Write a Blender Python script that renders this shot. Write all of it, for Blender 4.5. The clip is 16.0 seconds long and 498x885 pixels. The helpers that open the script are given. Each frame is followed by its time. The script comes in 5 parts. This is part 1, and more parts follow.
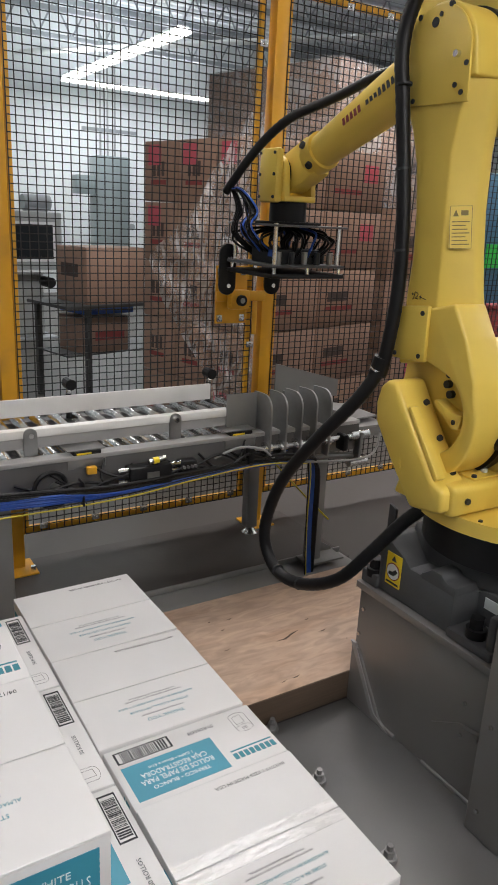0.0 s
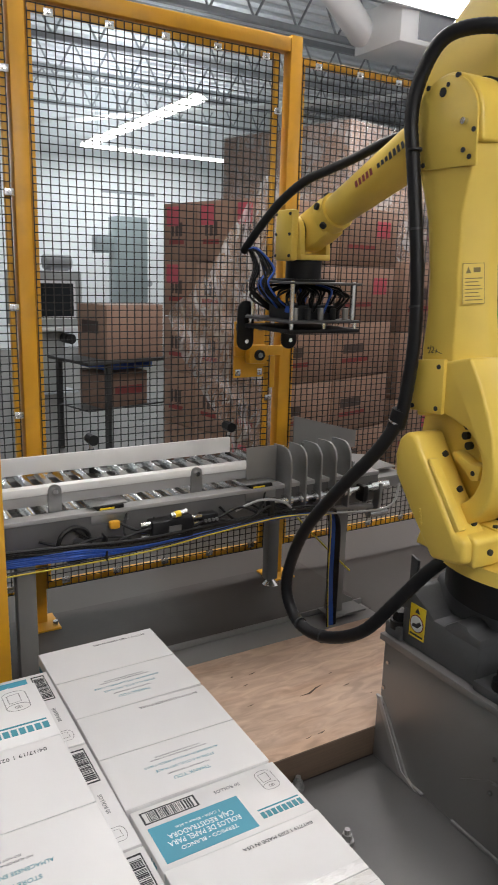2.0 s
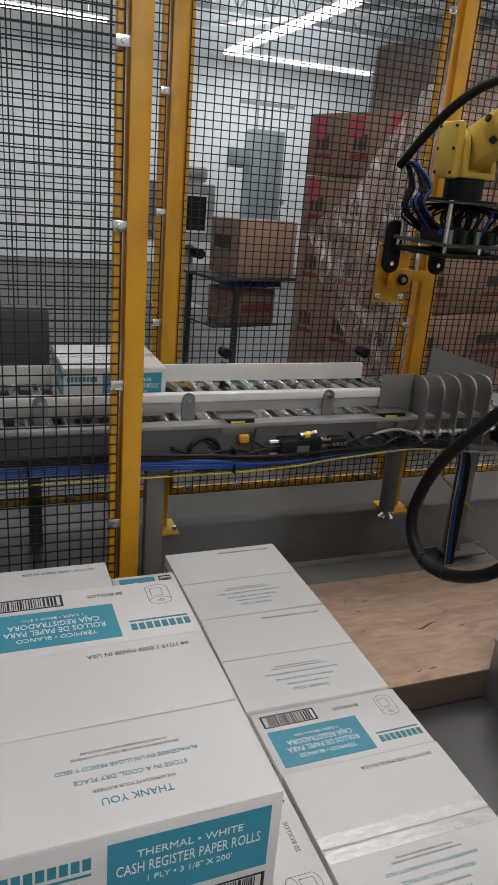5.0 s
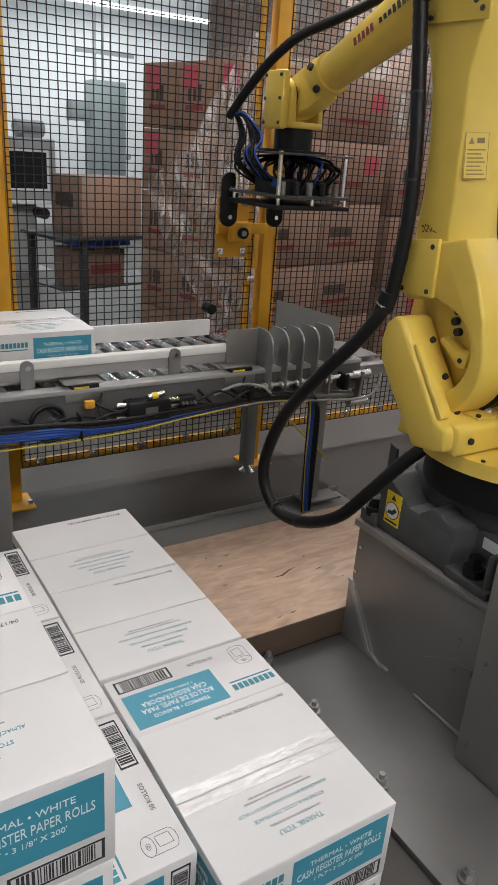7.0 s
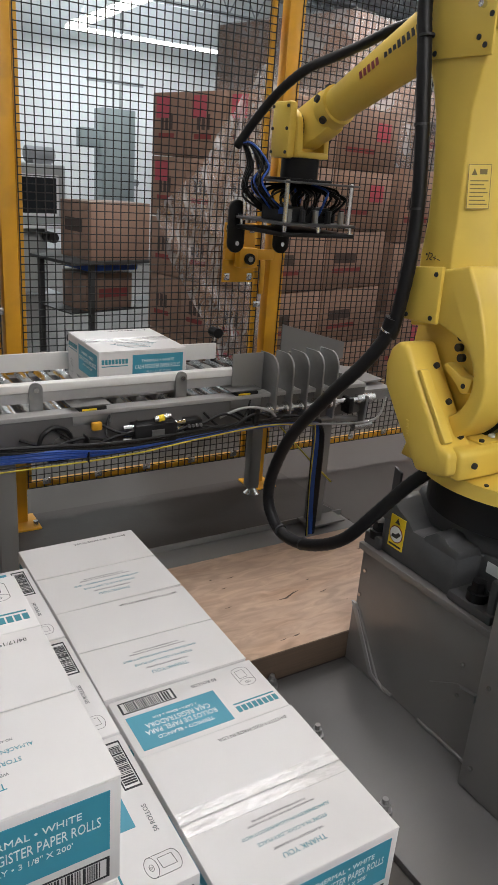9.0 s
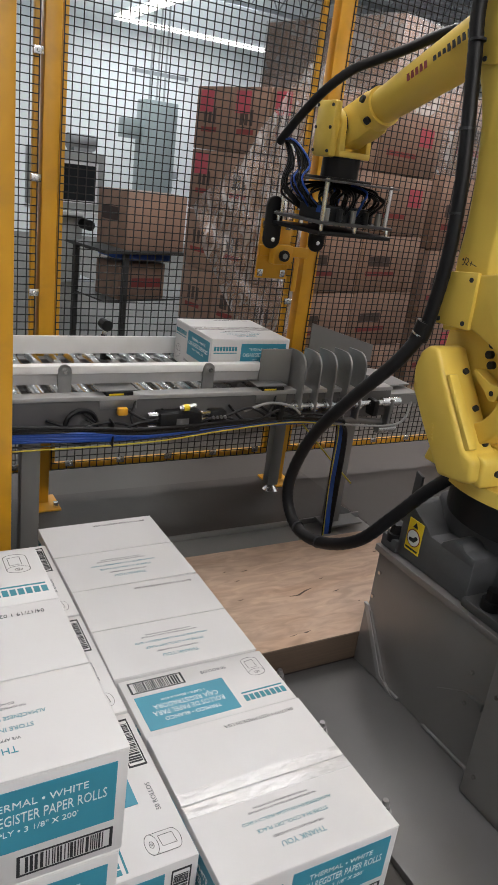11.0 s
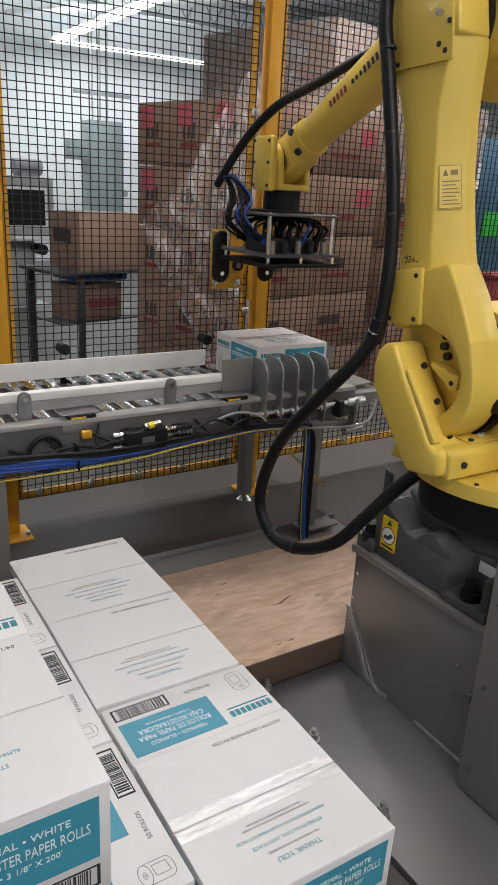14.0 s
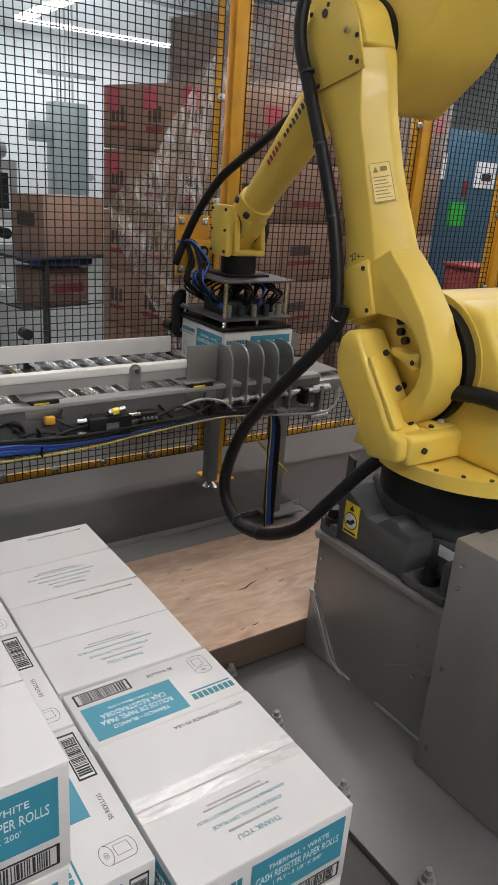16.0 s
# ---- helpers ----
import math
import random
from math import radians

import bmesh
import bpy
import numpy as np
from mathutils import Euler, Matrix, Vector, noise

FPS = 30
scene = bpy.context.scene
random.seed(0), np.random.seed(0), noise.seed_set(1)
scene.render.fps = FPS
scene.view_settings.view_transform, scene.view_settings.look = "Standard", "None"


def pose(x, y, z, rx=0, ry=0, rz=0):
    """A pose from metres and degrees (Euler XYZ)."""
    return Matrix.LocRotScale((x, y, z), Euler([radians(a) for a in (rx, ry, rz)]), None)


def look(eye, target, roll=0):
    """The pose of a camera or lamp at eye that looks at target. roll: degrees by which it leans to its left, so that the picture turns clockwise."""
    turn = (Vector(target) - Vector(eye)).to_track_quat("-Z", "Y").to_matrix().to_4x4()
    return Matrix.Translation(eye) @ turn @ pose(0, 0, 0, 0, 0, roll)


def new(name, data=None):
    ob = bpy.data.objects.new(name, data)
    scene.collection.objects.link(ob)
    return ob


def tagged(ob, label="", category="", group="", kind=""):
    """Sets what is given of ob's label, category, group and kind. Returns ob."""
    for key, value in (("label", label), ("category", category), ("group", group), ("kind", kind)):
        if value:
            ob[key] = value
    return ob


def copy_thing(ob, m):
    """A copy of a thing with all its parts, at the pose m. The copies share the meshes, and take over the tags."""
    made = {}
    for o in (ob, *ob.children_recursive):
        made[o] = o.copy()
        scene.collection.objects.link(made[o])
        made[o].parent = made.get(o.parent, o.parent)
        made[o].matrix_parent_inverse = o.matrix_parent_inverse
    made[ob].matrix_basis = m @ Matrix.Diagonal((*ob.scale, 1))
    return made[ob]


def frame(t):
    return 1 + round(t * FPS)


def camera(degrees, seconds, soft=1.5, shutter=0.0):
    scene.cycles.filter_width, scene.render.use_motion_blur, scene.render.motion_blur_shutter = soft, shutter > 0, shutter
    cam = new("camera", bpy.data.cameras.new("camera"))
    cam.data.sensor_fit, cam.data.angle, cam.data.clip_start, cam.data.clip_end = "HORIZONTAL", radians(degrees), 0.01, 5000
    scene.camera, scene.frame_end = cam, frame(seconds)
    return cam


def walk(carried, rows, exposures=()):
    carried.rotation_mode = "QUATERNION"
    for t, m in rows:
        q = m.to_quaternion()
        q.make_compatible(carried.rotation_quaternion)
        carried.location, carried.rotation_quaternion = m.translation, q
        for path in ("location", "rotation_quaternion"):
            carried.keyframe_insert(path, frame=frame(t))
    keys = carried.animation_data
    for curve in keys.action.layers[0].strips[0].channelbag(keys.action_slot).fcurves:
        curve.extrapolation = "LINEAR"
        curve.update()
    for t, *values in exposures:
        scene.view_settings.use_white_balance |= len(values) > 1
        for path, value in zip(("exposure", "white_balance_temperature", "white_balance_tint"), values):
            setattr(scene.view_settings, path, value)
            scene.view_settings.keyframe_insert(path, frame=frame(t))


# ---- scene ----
cam = camera(38.0, 16.0, soft=1.2, shutter=0.3)

PATH = [
    (0, (-1.81, -2.892, 1.492), (-0.793, -1.275, 0.898), 2.9),
    (0.5, (-1.811, -2.883, 1.5), (-0.817, -1.236, 0.953), 1.7),
    (1, (-1.818, -2.906, 1.506), (-0.797, -1.253, 1.032), 1.7),
    (1.5, (-1.823, -2.913, 1.509), (-0.78, -1.261, 1.081), 2.0),
    (2, (-1.834, -2.909, 1.51), (-0.843, -1.234, 1.047), 1.7),
    (2.5, (-1.852, -2.897, 1.505), (-0.957, -1.185, 0.984), 3.0),
    (3, (-1.869, -2.87, 1.493), (-1.128, -1.109, 0.902), 3.6),
    (3.2, (-1.878, -2.862, 1.491), (-1.198, -1.082, 0.883), 4.0),
    (5.3, (-1.892, -2.843, 1.469), (-1.166, -1.106, 0.794), 5.1),
    (5.5, (-1.876, -2.845, 1.47), (-1.069, -1.142, 0.799), 4.9),
    (6, (-1.821, -2.859, 1.47), (-0.784, -1.287, 0.798), 4.2),
    (6.5, (-1.813, -2.86, 1.468), (-0.826, -1.288, 0.724), 3.6),
    (7, (-1.812, -2.864, 1.47), (-0.804, -1.307, 0.723), 4.1),
    (7.5, (-1.818, -2.865, 1.47), (-0.816, -1.301, 0.727), 4.5),
    (8, (-1.817, -2.871, 1.473), (-0.787, -1.325, 0.733), 5.3),
    (8.5, (-1.824, -2.882, 1.479), (-0.808, -1.31, 0.775), 4.7),
    (9, (-1.826, -2.879, 1.477), (-0.819, -1.294, 0.788), 4.4),
    (9.5, (-1.825, -2.878, 1.478), (-0.839, -1.283, 0.782), 4.3),
    (9.7, (-1.829, -2.878, 1.481), (-0.86, -1.27, 0.79), 4.3),
    (11.8, (-1.845, -2.892, 1.451), (-0.878, -1.288, 0.75), 8.7),
    (12, (-1.847, -2.882, 1.45), (-0.882, -1.278, 0.743), 8.0),
    (12.5, (-1.827, -2.873, 1.457), (-0.784, -1.318, 0.753), 6.0),
    (13, (-1.819, -2.886, 1.465), (-0.78, -1.319, 0.782), 4.3),
    (13.5, (-1.813, -2.884, 1.463), (-0.783, -1.312, 0.779), 3.5),
    (14, (-1.814, -2.887, 1.466), (-0.792, -1.303, 0.8), 3.3),
    (14.5, (-1.814, -2.887, 1.465), (-0.783, -1.312, 0.789), 3.4),
    (15, (-1.812, -2.884, 1.461), (-0.771, -1.324, 0.765), 3.5),
    (15.5, (-1.81, -2.889, 1.461), (-0.744, -1.343, 0.773), 4.1),
    (16, (-1.809, -2.902, 1.465), (-0.718, -1.376, 0.773), 4.3),
]
walk(cam, [(t, look(eye, target, roll)) for t, eye, target, roll in PATH],
     [(0, 0.0), (1.5, 0.1), (2.5, 0.06), (3.0, -0.14), (5.3, -0.4), (5.5, -0.36), (6.0, -0.1), (6.5, 0.0), (16, 0.0)])

# ---- world, lamps, exposure ----
world = bpy.data.worlds.new("world")
scene.world = world
world.use_nodes = True
world.node_tree.nodes["Background"].inputs[0].default_value = (0.75, 0.82, 0.9, 1)
world.node_tree.nodes["Background"].inputs[1].default_value = 0.15


def strip_lamp(x, y, z, sx, sy, power):
    d = bpy.data.lights.new("tube_light", "AREA")
    d.shape, d.size, d.size_y, d.energy, d.color = "RECTANGLE", sx, sy, power * 0.6, (0.94, 0.985, 1.0) if y > 4 else (1.0, 0.95, 0.94)
    ob = new("tube_light", d)
    ob.matrix_world = pose(x, y, z)
    return ob


# ---- materials ----
def mat(name, color, rough=0.5, metal=0.0, vary=0.12, scale=6.0, bump=0.0, bscale=60.0, stain=None, stain_amt=0.0, stain_scale=2.0, coat=0.0, island=False, stretch=(1, 1, 1), emit=0.0, alpha=1.0, spec=0.5, relief=0.002):
    m = bpy.data.materials.new(name)
    m.use_nodes = True
    nt = m.node_tree
    b = nt.nodes["Principled BSDF"]
    b.inputs["Roughness"].default_value = rough
    b.inputs["Metallic"].default_value = metal
    b.inputs["Coat Weight"].default_value = coat
    b.inputs["Specular IOR Level"].default_value = spec
    if emit:
        b.inputs["Emission Color"].default_value = (*color, 1)
        b.inputs["Emission Strength"].default_value = emit
    tc = nt.nodes.new("ShaderNodeTexCoord")
    mp = nt.nodes.new("ShaderNodeMapping")
    mp.inputs["Scale"].default_value = stretch
    nt.links.new(tc.outputs["Object"], mp.inputs["Vector"])
    n1 = nt.nodes.new("ShaderNodeTexNoise")
    n1.inputs["Scale"].default_value, n1.inputs["Detail"].default_value = scale, 6
    nt.links.new(mp.outputs[0], n1.inputs["Vector"])
    ramp = nt.nodes.new("ShaderNodeMapRange")
    ramp.inputs["From Min"].default_value, ramp.inputs["From Max"].default_value = 0.25, 0.75
    ramp.inputs["To Min"].default_value, ramp.inputs["To Max"].default_value = 1 - vary, 1 + vary
    nt.links.new(n1.outputs["Fac"], ramp.inputs["Value"])
    mul = nt.nodes.new("ShaderNodeVectorMath")
    mul.operation = "SCALE"
    mul.inputs[0].default_value = color
    nt.links.new(ramp.outputs[0], mul.inputs["Scale"])
    out = mul.outputs[0]
    if island:
        oi = nt.nodes.new("ShaderNodeObjectInfo")
        mr = nt.nodes.new("ShaderNodeMapRange")
        mr.inputs["To Min"].default_value, mr.inputs["To Max"].default_value = 0.86, 1.12
        nt.links.new(oi.outputs["Random"], mr.inputs["Value"])
        m2 = nt.nodes.new("ShaderNodeVectorMath")
        m2.operation = "SCALE"
        nt.links.new(out, m2.inputs[0])
        nt.links.new(mr.outputs[0], m2.inputs["Scale"])
        out = m2.outputs[0]
    if stain is not None:
        n2 = nt.nodes.new("ShaderNodeTexNoise")
        n2.inputs["Scale"].default_value, n2.inputs["Detail"].default_value = stain_scale, 8
        nt.links.new(mp.outputs[0], n2.inputs["Vector"])
        mr2 = nt.nodes.new("ShaderNodeMapRange")
        mr2.inputs["From Min"].default_value, mr2.inputs["From Max"].default_value = 0.5, 0.72
        mr2.inputs["To Max"].default_value = stain_amt
        nt.links.new(n2.outputs["Fac"], mr2.inputs["Value"])
        mx = nt.nodes.new("ShaderNodeMix")
        mx.data_type = "RGBA"
        nt.links.new(mr2.outputs[0], mx.inputs[0])
        nt.links.new(out, mx.inputs[6])
        mx.inputs[7].default_value = (*stain, 1)
        out = mx.outputs[2]
    nt.links.new(out, b.inputs["Base Color"])
    mr3 = nt.nodes.new("ShaderNodeMapRange")
    mr3.inputs["To Min"].default_value, mr3.inputs["To Max"].default_value = max(0.03, rough - 0.12), min(1, rough + 0.12)
    nt.links.new(n1.outputs["Fac"], mr3.inputs["Value"])
    nt.links.new(mr3.outputs[0], b.inputs["Roughness"])
    if bump:
        n3 = nt.nodes.new("ShaderNodeTexNoise")
        n3.inputs["Scale"].default_value, n3.inputs["Detail"].default_value = bscale, 4
        nt.links.new(mp.outputs[0], n3.inputs["Vector"])
        bp = nt.nodes.new("ShaderNodeBump")
        bp.inputs["Strength"].default_value, bp.inputs["Distance"].default_value = bump, relief
        nt.links.new(n3.outputs["Fac"], bp.inputs["Height"])
        nt.links.new(bp.outputs[0], b.inputs["Normal"])
    if bump and coat:
        nt.links.new(bp.outputs[0], b.inputs["Coat Normal"])
    b.inputs["Alpha"].default_value = alpha
    return m


M_FLOOR = mat("sealed_concrete", (0.07, 0.064, 0.059), 0.5, 0, 0.12, 1.3, 0.08, 30, (0.055, 0.051, 0.047), 0.6, 1.1)
M_WALL = mat("painted_block", (0.74, 0.77, 0.78), 0.6, 0, 0.05, 2.0, 0.1, 40)
M_CEIL = mat("painted_deck", (0.72, 0.75, 0.77), 0.7, 0, 0.12, 1.0)
M_STEELDK = mat("dark_roof_steel", (0.3, 0.32, 0.34), 0.55, 0.0, 0.15, 4)
M_YEL = mat("safety_yellow", (0.72, 0.36, 0.02), 0.38, 0, 0.07, 5, 0.05, 120, (0.35, 0.2, 0.05), 0.35, 9)
M_ROB = mat("robot_yellow", (0.75, 0.535, 0.09), 0.42, 0, 0.05, 3, 0.12, 22, (0.56, 0.38, 0.07), 0.35, 5, coat=0.12)
M_BLACK = mat("black_rubber", (0.008, 0.008, 0.009), 0.45, 0, 0.2, 30, 0.1, 200, spec=0.3)
M_WIRE = mat("black_powder_coat", (0.012, 0.012, 0.013), 0.5, 0.0, 0.1, 30)
M_BASE = mat("dark_casting", (0.075, 0.077, 0.08), 0.5, 0.1, 0.15, 8, 0.25, 90)
M_PED = mat("mill_steel", (0.30, 0.292, 0.286), 0.42, 0.55, 0.10, 2.2, 0.05, 160, (0.23, 0.222, 0.216), 0.5, 1.5)
M_PLATE = mat("scuffed_plate", (0.185, 0.183, 0.182), 0.42, 0.6, 0.12, 2.0, 0.1, 60, (0.145, 0.142, 0.138), 0.6, 2.3)
M_ZINC = mat("bright_zinc", (0.72, 0.72, 0.71), 0.22, 1.0, 0.1, 20)
M_GALV = mat("galvanised", (0.3, 0.3, 0.295), 0.4, 0.8, 0.14, 12)
M_GREY = mat("grey_paint_metal", (0.22, 0.216, 0.21), 0.45, 0.25, 0.08, 5, 0.05, 100)
M_PLASTIC = mat("white_guide_plastic", (0.72, 0.71, 0.69), 0.4, 0, 0.05, 7, 0.05, 80, (0.5, 0.49, 0.46), 0.3, 6)
M_CARTON = mat("white_carton", (0.62, 0.61, 0.605), 0.40, 0, 0.03, 5, 0.06, 40, (0.7, 0.69, 0.66), 0.25, 3)
M_CARTEDGE = mat("raw_board_edge", (0.33, 0.24, 0.15), 0.8, 0, 0.1, 20)
M_TEAL = mat("teal_print", (0.04, 0.26, 0.36), 0.45, 0, 0.05, 6)
M_INK = mat("dark_ink", (0.02, 0.022, 0.025), 0.6, 0, 0.1, 30)
M_TINK = mat("teal_ink", (0.03, 0.22, 0.28), 0.5, 0, 0.05, 20)
M_WINK = mat("white_ink", (0.75, 0.78, 0.78), 0.5, 0, 0.03, 20)
M_GINK = mat("grey_ink", (0.12, 0.13, 0.14), 0.6, 0, 0.1, 20)
M_BROWN = mat("kraft_carton", (0.238, 0.15, 0.108), 0.66, 0, 0.1, 4, 0.08, 40, (0.20, 0.125, 0.085), 0.35, 2, island=True)
M_PINK = mat("pink_label", (0.40, 0.065, 0.09), 0.6, 0, 0.05, 8)
M_RED = mat("red_print", (0.2, 0.03, 0.03), 0.65, 0, 0.1, 8)
M_FILM = mat("stretch_film", (0.8, 0.8, 0.8), 0.18, 0, 0.1, 8, 0.9, 12, alpha=0.17)
M_PLY = mat("plywood", (0.53, 0.37, 0.268), 0.6, 0, 0.10, 3.0, 0.12, 60, (0.42, 0.25, 0.15), 0.65, 2.4, stretch=(1.0, 3.2, 1))
nt_ = M_PLY.node_tree
wv = nt_.nodes.new("ShaderNodeTexNoise")
wv.inputs["Scale"].default_value, wv.inputs["Detail"].default_value, wv.inputs["Distortion"].default_value = 11.0, 12, 1.2
mp_ = nt_.nodes.new("ShaderNodeMapping")
mp_.inputs["Scale"].default_value = (0.7, 2.6, 1)
nt_.links.new(nt_.nodes["Texture Coordinate"].outputs["Object"], mp_.inputs["Vector"])
nt_.links.new(mp_.outputs[0], wv.inputs["Vector"])
rr_ = nt_.nodes.new("ShaderNodeMapRange")
rr_.inputs["From Min"].default_value, rr_.inputs["From Max"].default_value = 0.36, 0.66
rr_.inputs["To Min"].default_value, rr_.inputs["To Max"].default_value = 0.78, 1.08
nt_.links.new(wv.outputs["Fac"], rr_.inputs["Value"])
sc_ = nt_.nodes.new("ShaderNodeVectorMath")
sc_.operation = "SCALE"
pb_ = nt_.nodes["Principled BSDF"]
nt_.links.new(pb_.inputs["Base Color"].links[0].from_socket, sc_.inputs[0])
nt_.links.new(rr_.outputs[0], sc_.inputs["Scale"])
nt_.links.new(sc_.outputs[0], pb_.inputs["Base Color"])
nf = M_FILM.node_tree
fn = nf.nodes.new("ShaderNodeTexNoise")
fn.inputs["Scale"].default_value, fn.inputs["Detail"].default_value, fn.inputs["Distortion"].default_value = 7.0, 6, 1.2
mf = nf.nodes.new("ShaderNodeMapping")
mf.inputs["Scale"].default_value, mf.inputs["Rotation"].default_value = (3.5, 1, 0.8), (0, 0.6, 0)
nf.links.new(nf.nodes["Texture Coordinate"].outputs["Object"], mf.inputs["Vector"])
nf.links.new(mf.outputs[0], fn.inputs["Vector"])
fr = nf.nodes.new("ShaderNodeMapRange")
nf.links.new(fn.outputs["Fac"], fr.inputs["Value"])
nf.links.new(fr.outputs[0], nf.nodes["Principled BSDF"].inputs["Alpha"])
fr.inputs["From Min"].default_value, fr.inputs["From Max"].default_value = 0.40, 0.66
fr.inputs["To Min"].default_value, fr.inputs["To Max"].default_value = 0.10, 0.5
M_VEIL = M_FILM.copy()
M_VEIL.name = "wrapped_film"
for n_ in M_VEIL.node_tree.nodes:
    if n_.type == "MAP_RANGE" and abs(n_.inputs["To Max"].default_value - 0.5) < 1e-4:
        n_.inputs["To Min"].default_value, n_.inputs["To Max"].default_value = 0.08, 0.38
M_WOOD = mat("pallet_wood", (0.34, 0.23, 0.13), 0.75, 0, 0.2, 5, 0.2, 50, stretch=(0.4, 4, 4))
# dark ply for edge, crack and flecks, also painted as shade below the sheet
M_PLYDK = mat("dark_ply_and_shade", (0.085, 0.056, 0.036), 0.75, 0, 0.25, 6, 0.2, 70, stretch=(0.6, 0.6, 30))
M_BLUE = mat("blue_cable", (0.02, 0.085, 0.42), 0.42, 0, 0.1, 20)
M_YCAB = mat("yellow_cable", (0.62, 0.50, 0.03), 0.42, 0, 0.1, 20)
M_GCAB = mat("grey_cable", (0.3, 0.3, 0.3), 0.45, 0, 0.1, 20)
M_BCAB = mat("navy_machine", (0.045, 0.11, 0.17), 0.4, 0, 0.1, 3)
M_MACH = mat("machine_grey", (0.33, 0.35, 0.35), 0.45, 0, 0.08, 4)
M_PANEL = mat("panel_grey_green", (0.29, 0.34, 0.35), 0.45, 0, 0.05, 4)
M_GREEN = mat("green_sign", (0.03, 0.42, 0.05), 0.5, 0, 0.05, 5)
M_GLASS = mat("dark_screen", (0.02, 0.025, 0.03), 0.12, 0, 0.1, 5)
M_TUBE = mat("lit_tube", (1.0, 0.985, 0.96), 0.4, 0, 0, 5, emit=7.0)
M_WHITE = mat("white_enamel", (0.78, 0.8, 0.8), 0.4, 0, 0.04, 4)
M_STICK = mat("yellow_sticker", (0.85, 0.62, 0.02), 0.4, 0, 0.04, 10)
M_TAPE = mat("clear_tape", (0.62, 0.61, 0.605), 0.28, 0, 0.02, 30, 0.9, 15, spec=0.6, coat=0.9, relief=0.006, stretch=(0.8, 2.2, 1))
M_ALU = mat("light_aluminium", (0.36, 0.355, 0.35), 0.38, 0.2, 0.07, 8, 0.05, 90)
M_WEB = mat("grey_web_steel", (0.105, 0.102, 0.1), 0.55, 0.0, 0.15, 6)
M_MAT = mat("dark_mat", (0.045, 0.04, 0.036), 0.5, 0, 0.2, 3, 0.15, 60, (0.075, 0.068, 0.06), 0.5, 4)
M_LINK = mat("faded_print", (0.2, 0.14, 0.03), 0.5, 0, 0.1, 8)
M_BPRINT = mat("box_print", (0.05, 0.032, 0.028), 0.65, 0, 0.1, 8)
M_TABLE = mat("dark_table_steel", (0.045, 0.048, 0.05), 0.5, 0.2, 0.1, 5)
M_DUCT = mat("duct_metal", (0.76, 0.78, 0.79), 0.45, 0.1, 0.06, 2)


# ---- mesh helpers ----
def part(name, bm, material, parent=None, label="", m=None, smooth=False):
    me = bpy.data.meshes.new(name)
    bm.to_mesh(me)
    bm.free()
    for p in me.polygons:
        p.use_smooth = True
    me.set_sharp_from_angle(angle=radians(31))
    me.materials.append(material)
    ob = new(name, me)
    if parent is not None:
        ob.parent = parent
    if m is not None:
        ob.matrix_basis = m
    if label:
        ob["label"] = label
    return ob


def again(ob, name, m, parent=None):
    o = new(name, ob.data)
    o.parent = parent if parent is not None else ob.parent
    o.matrix_basis = m
    return o


def thing(name, label, category, m=None, group="", kind=""):
    e = new(name)
    e.empty_display_size = 0.1
    if m is not None:
        e.matrix_basis = m
    return tagged(e, label, category, group, kind)


def box(x0, x1, y0, y1, z0, z1, bev=0.0, bm=None, seg=2):
    b = bmesh.new()
    bmesh.ops.create_cube(b, size=1)
    for v in b.verts:
        v.co = Vector(((x0 + x1) / 2 + v.co.x * (x1 - x0), (y0 + y1) / 2 + v.co.y * (y1 - y0), (z0 + z1) / 2 + v.co.z * (z1 - z0)))
    if bev:
        bmesh.ops.bevel(b, geom=b.edges[:], offset=bev, segments=seg, affect="EDGES", profile=0.5)
    return join(bm, b)


def join(bm, b):
    if bm is None:
        return b
    me = bpy.data.meshes.new("tmp")
    b.to_mesh(me)
    b.free()
    bm.from_mesh(me)
    bpy.data.meshes.remove(me)
    return bm


def rod(p, q, r, seg=12, bm=None, r2=None):
    p, q = Vector(p), Vector(q)
    b = bmesh.new()
    d = q - p
    bmesh.ops.create_cone(b, cap_ends=True, segments=seg, radius1=r, radius2=r if r2 is None else r2, depth=d.length)
    m = Matrix.Translation((p + q) / 2) @ d.to_track_quat("Z", "Y").to_matrix().to_4x4()
    bmesh.ops.transform(b, matrix=m, verts=b.verts)
    return join(bm, b)


def prism(pts, a0, a1, axis="x", bev=0.0, bm=None, seg=2):
    """An outline given in the plane across the axis (for x: y, z; for y: x, z; for z: x, y), thick from a0 to a1."""
    b = bmesh.new()

    def at(p, a):
        return {"x": (a, p[0], p[1]), "y": (p[0], a, p[1]), "z": (p[0], p[1], a)}[axis]
    lo = [b.verts.new(at(p, a0)) for p in pts]
    hi = [b.verts.new(at(p, a1)) for p in pts]
    b.faces.new(lo)
    b.faces.new(hi[::-1])
    n = len(pts)
    for i in range(n):
        b.faces.new((lo[i], hi[i], hi[(i + 1) % n], lo[(i + 1) % n]))
    bmesh.ops.recalc_face_normals(b, faces=b.faces)
    if bev:
        bmesh.ops.bevel(b, geom=b.edges[:], offset=bev, segments=seg, affect="EDGES", profile=0.5, clamp_overlap=True)
    return join(bm, b)


def arc(cx, cy, r, a0, a1, n=10):
    return [(cx + r * math.cos(radians(a0 + (a1 - a0) * i / n)), cy + r * math.sin(radians(a0 + (a1 - a0) * i / n))) for i in range(n + 1)]


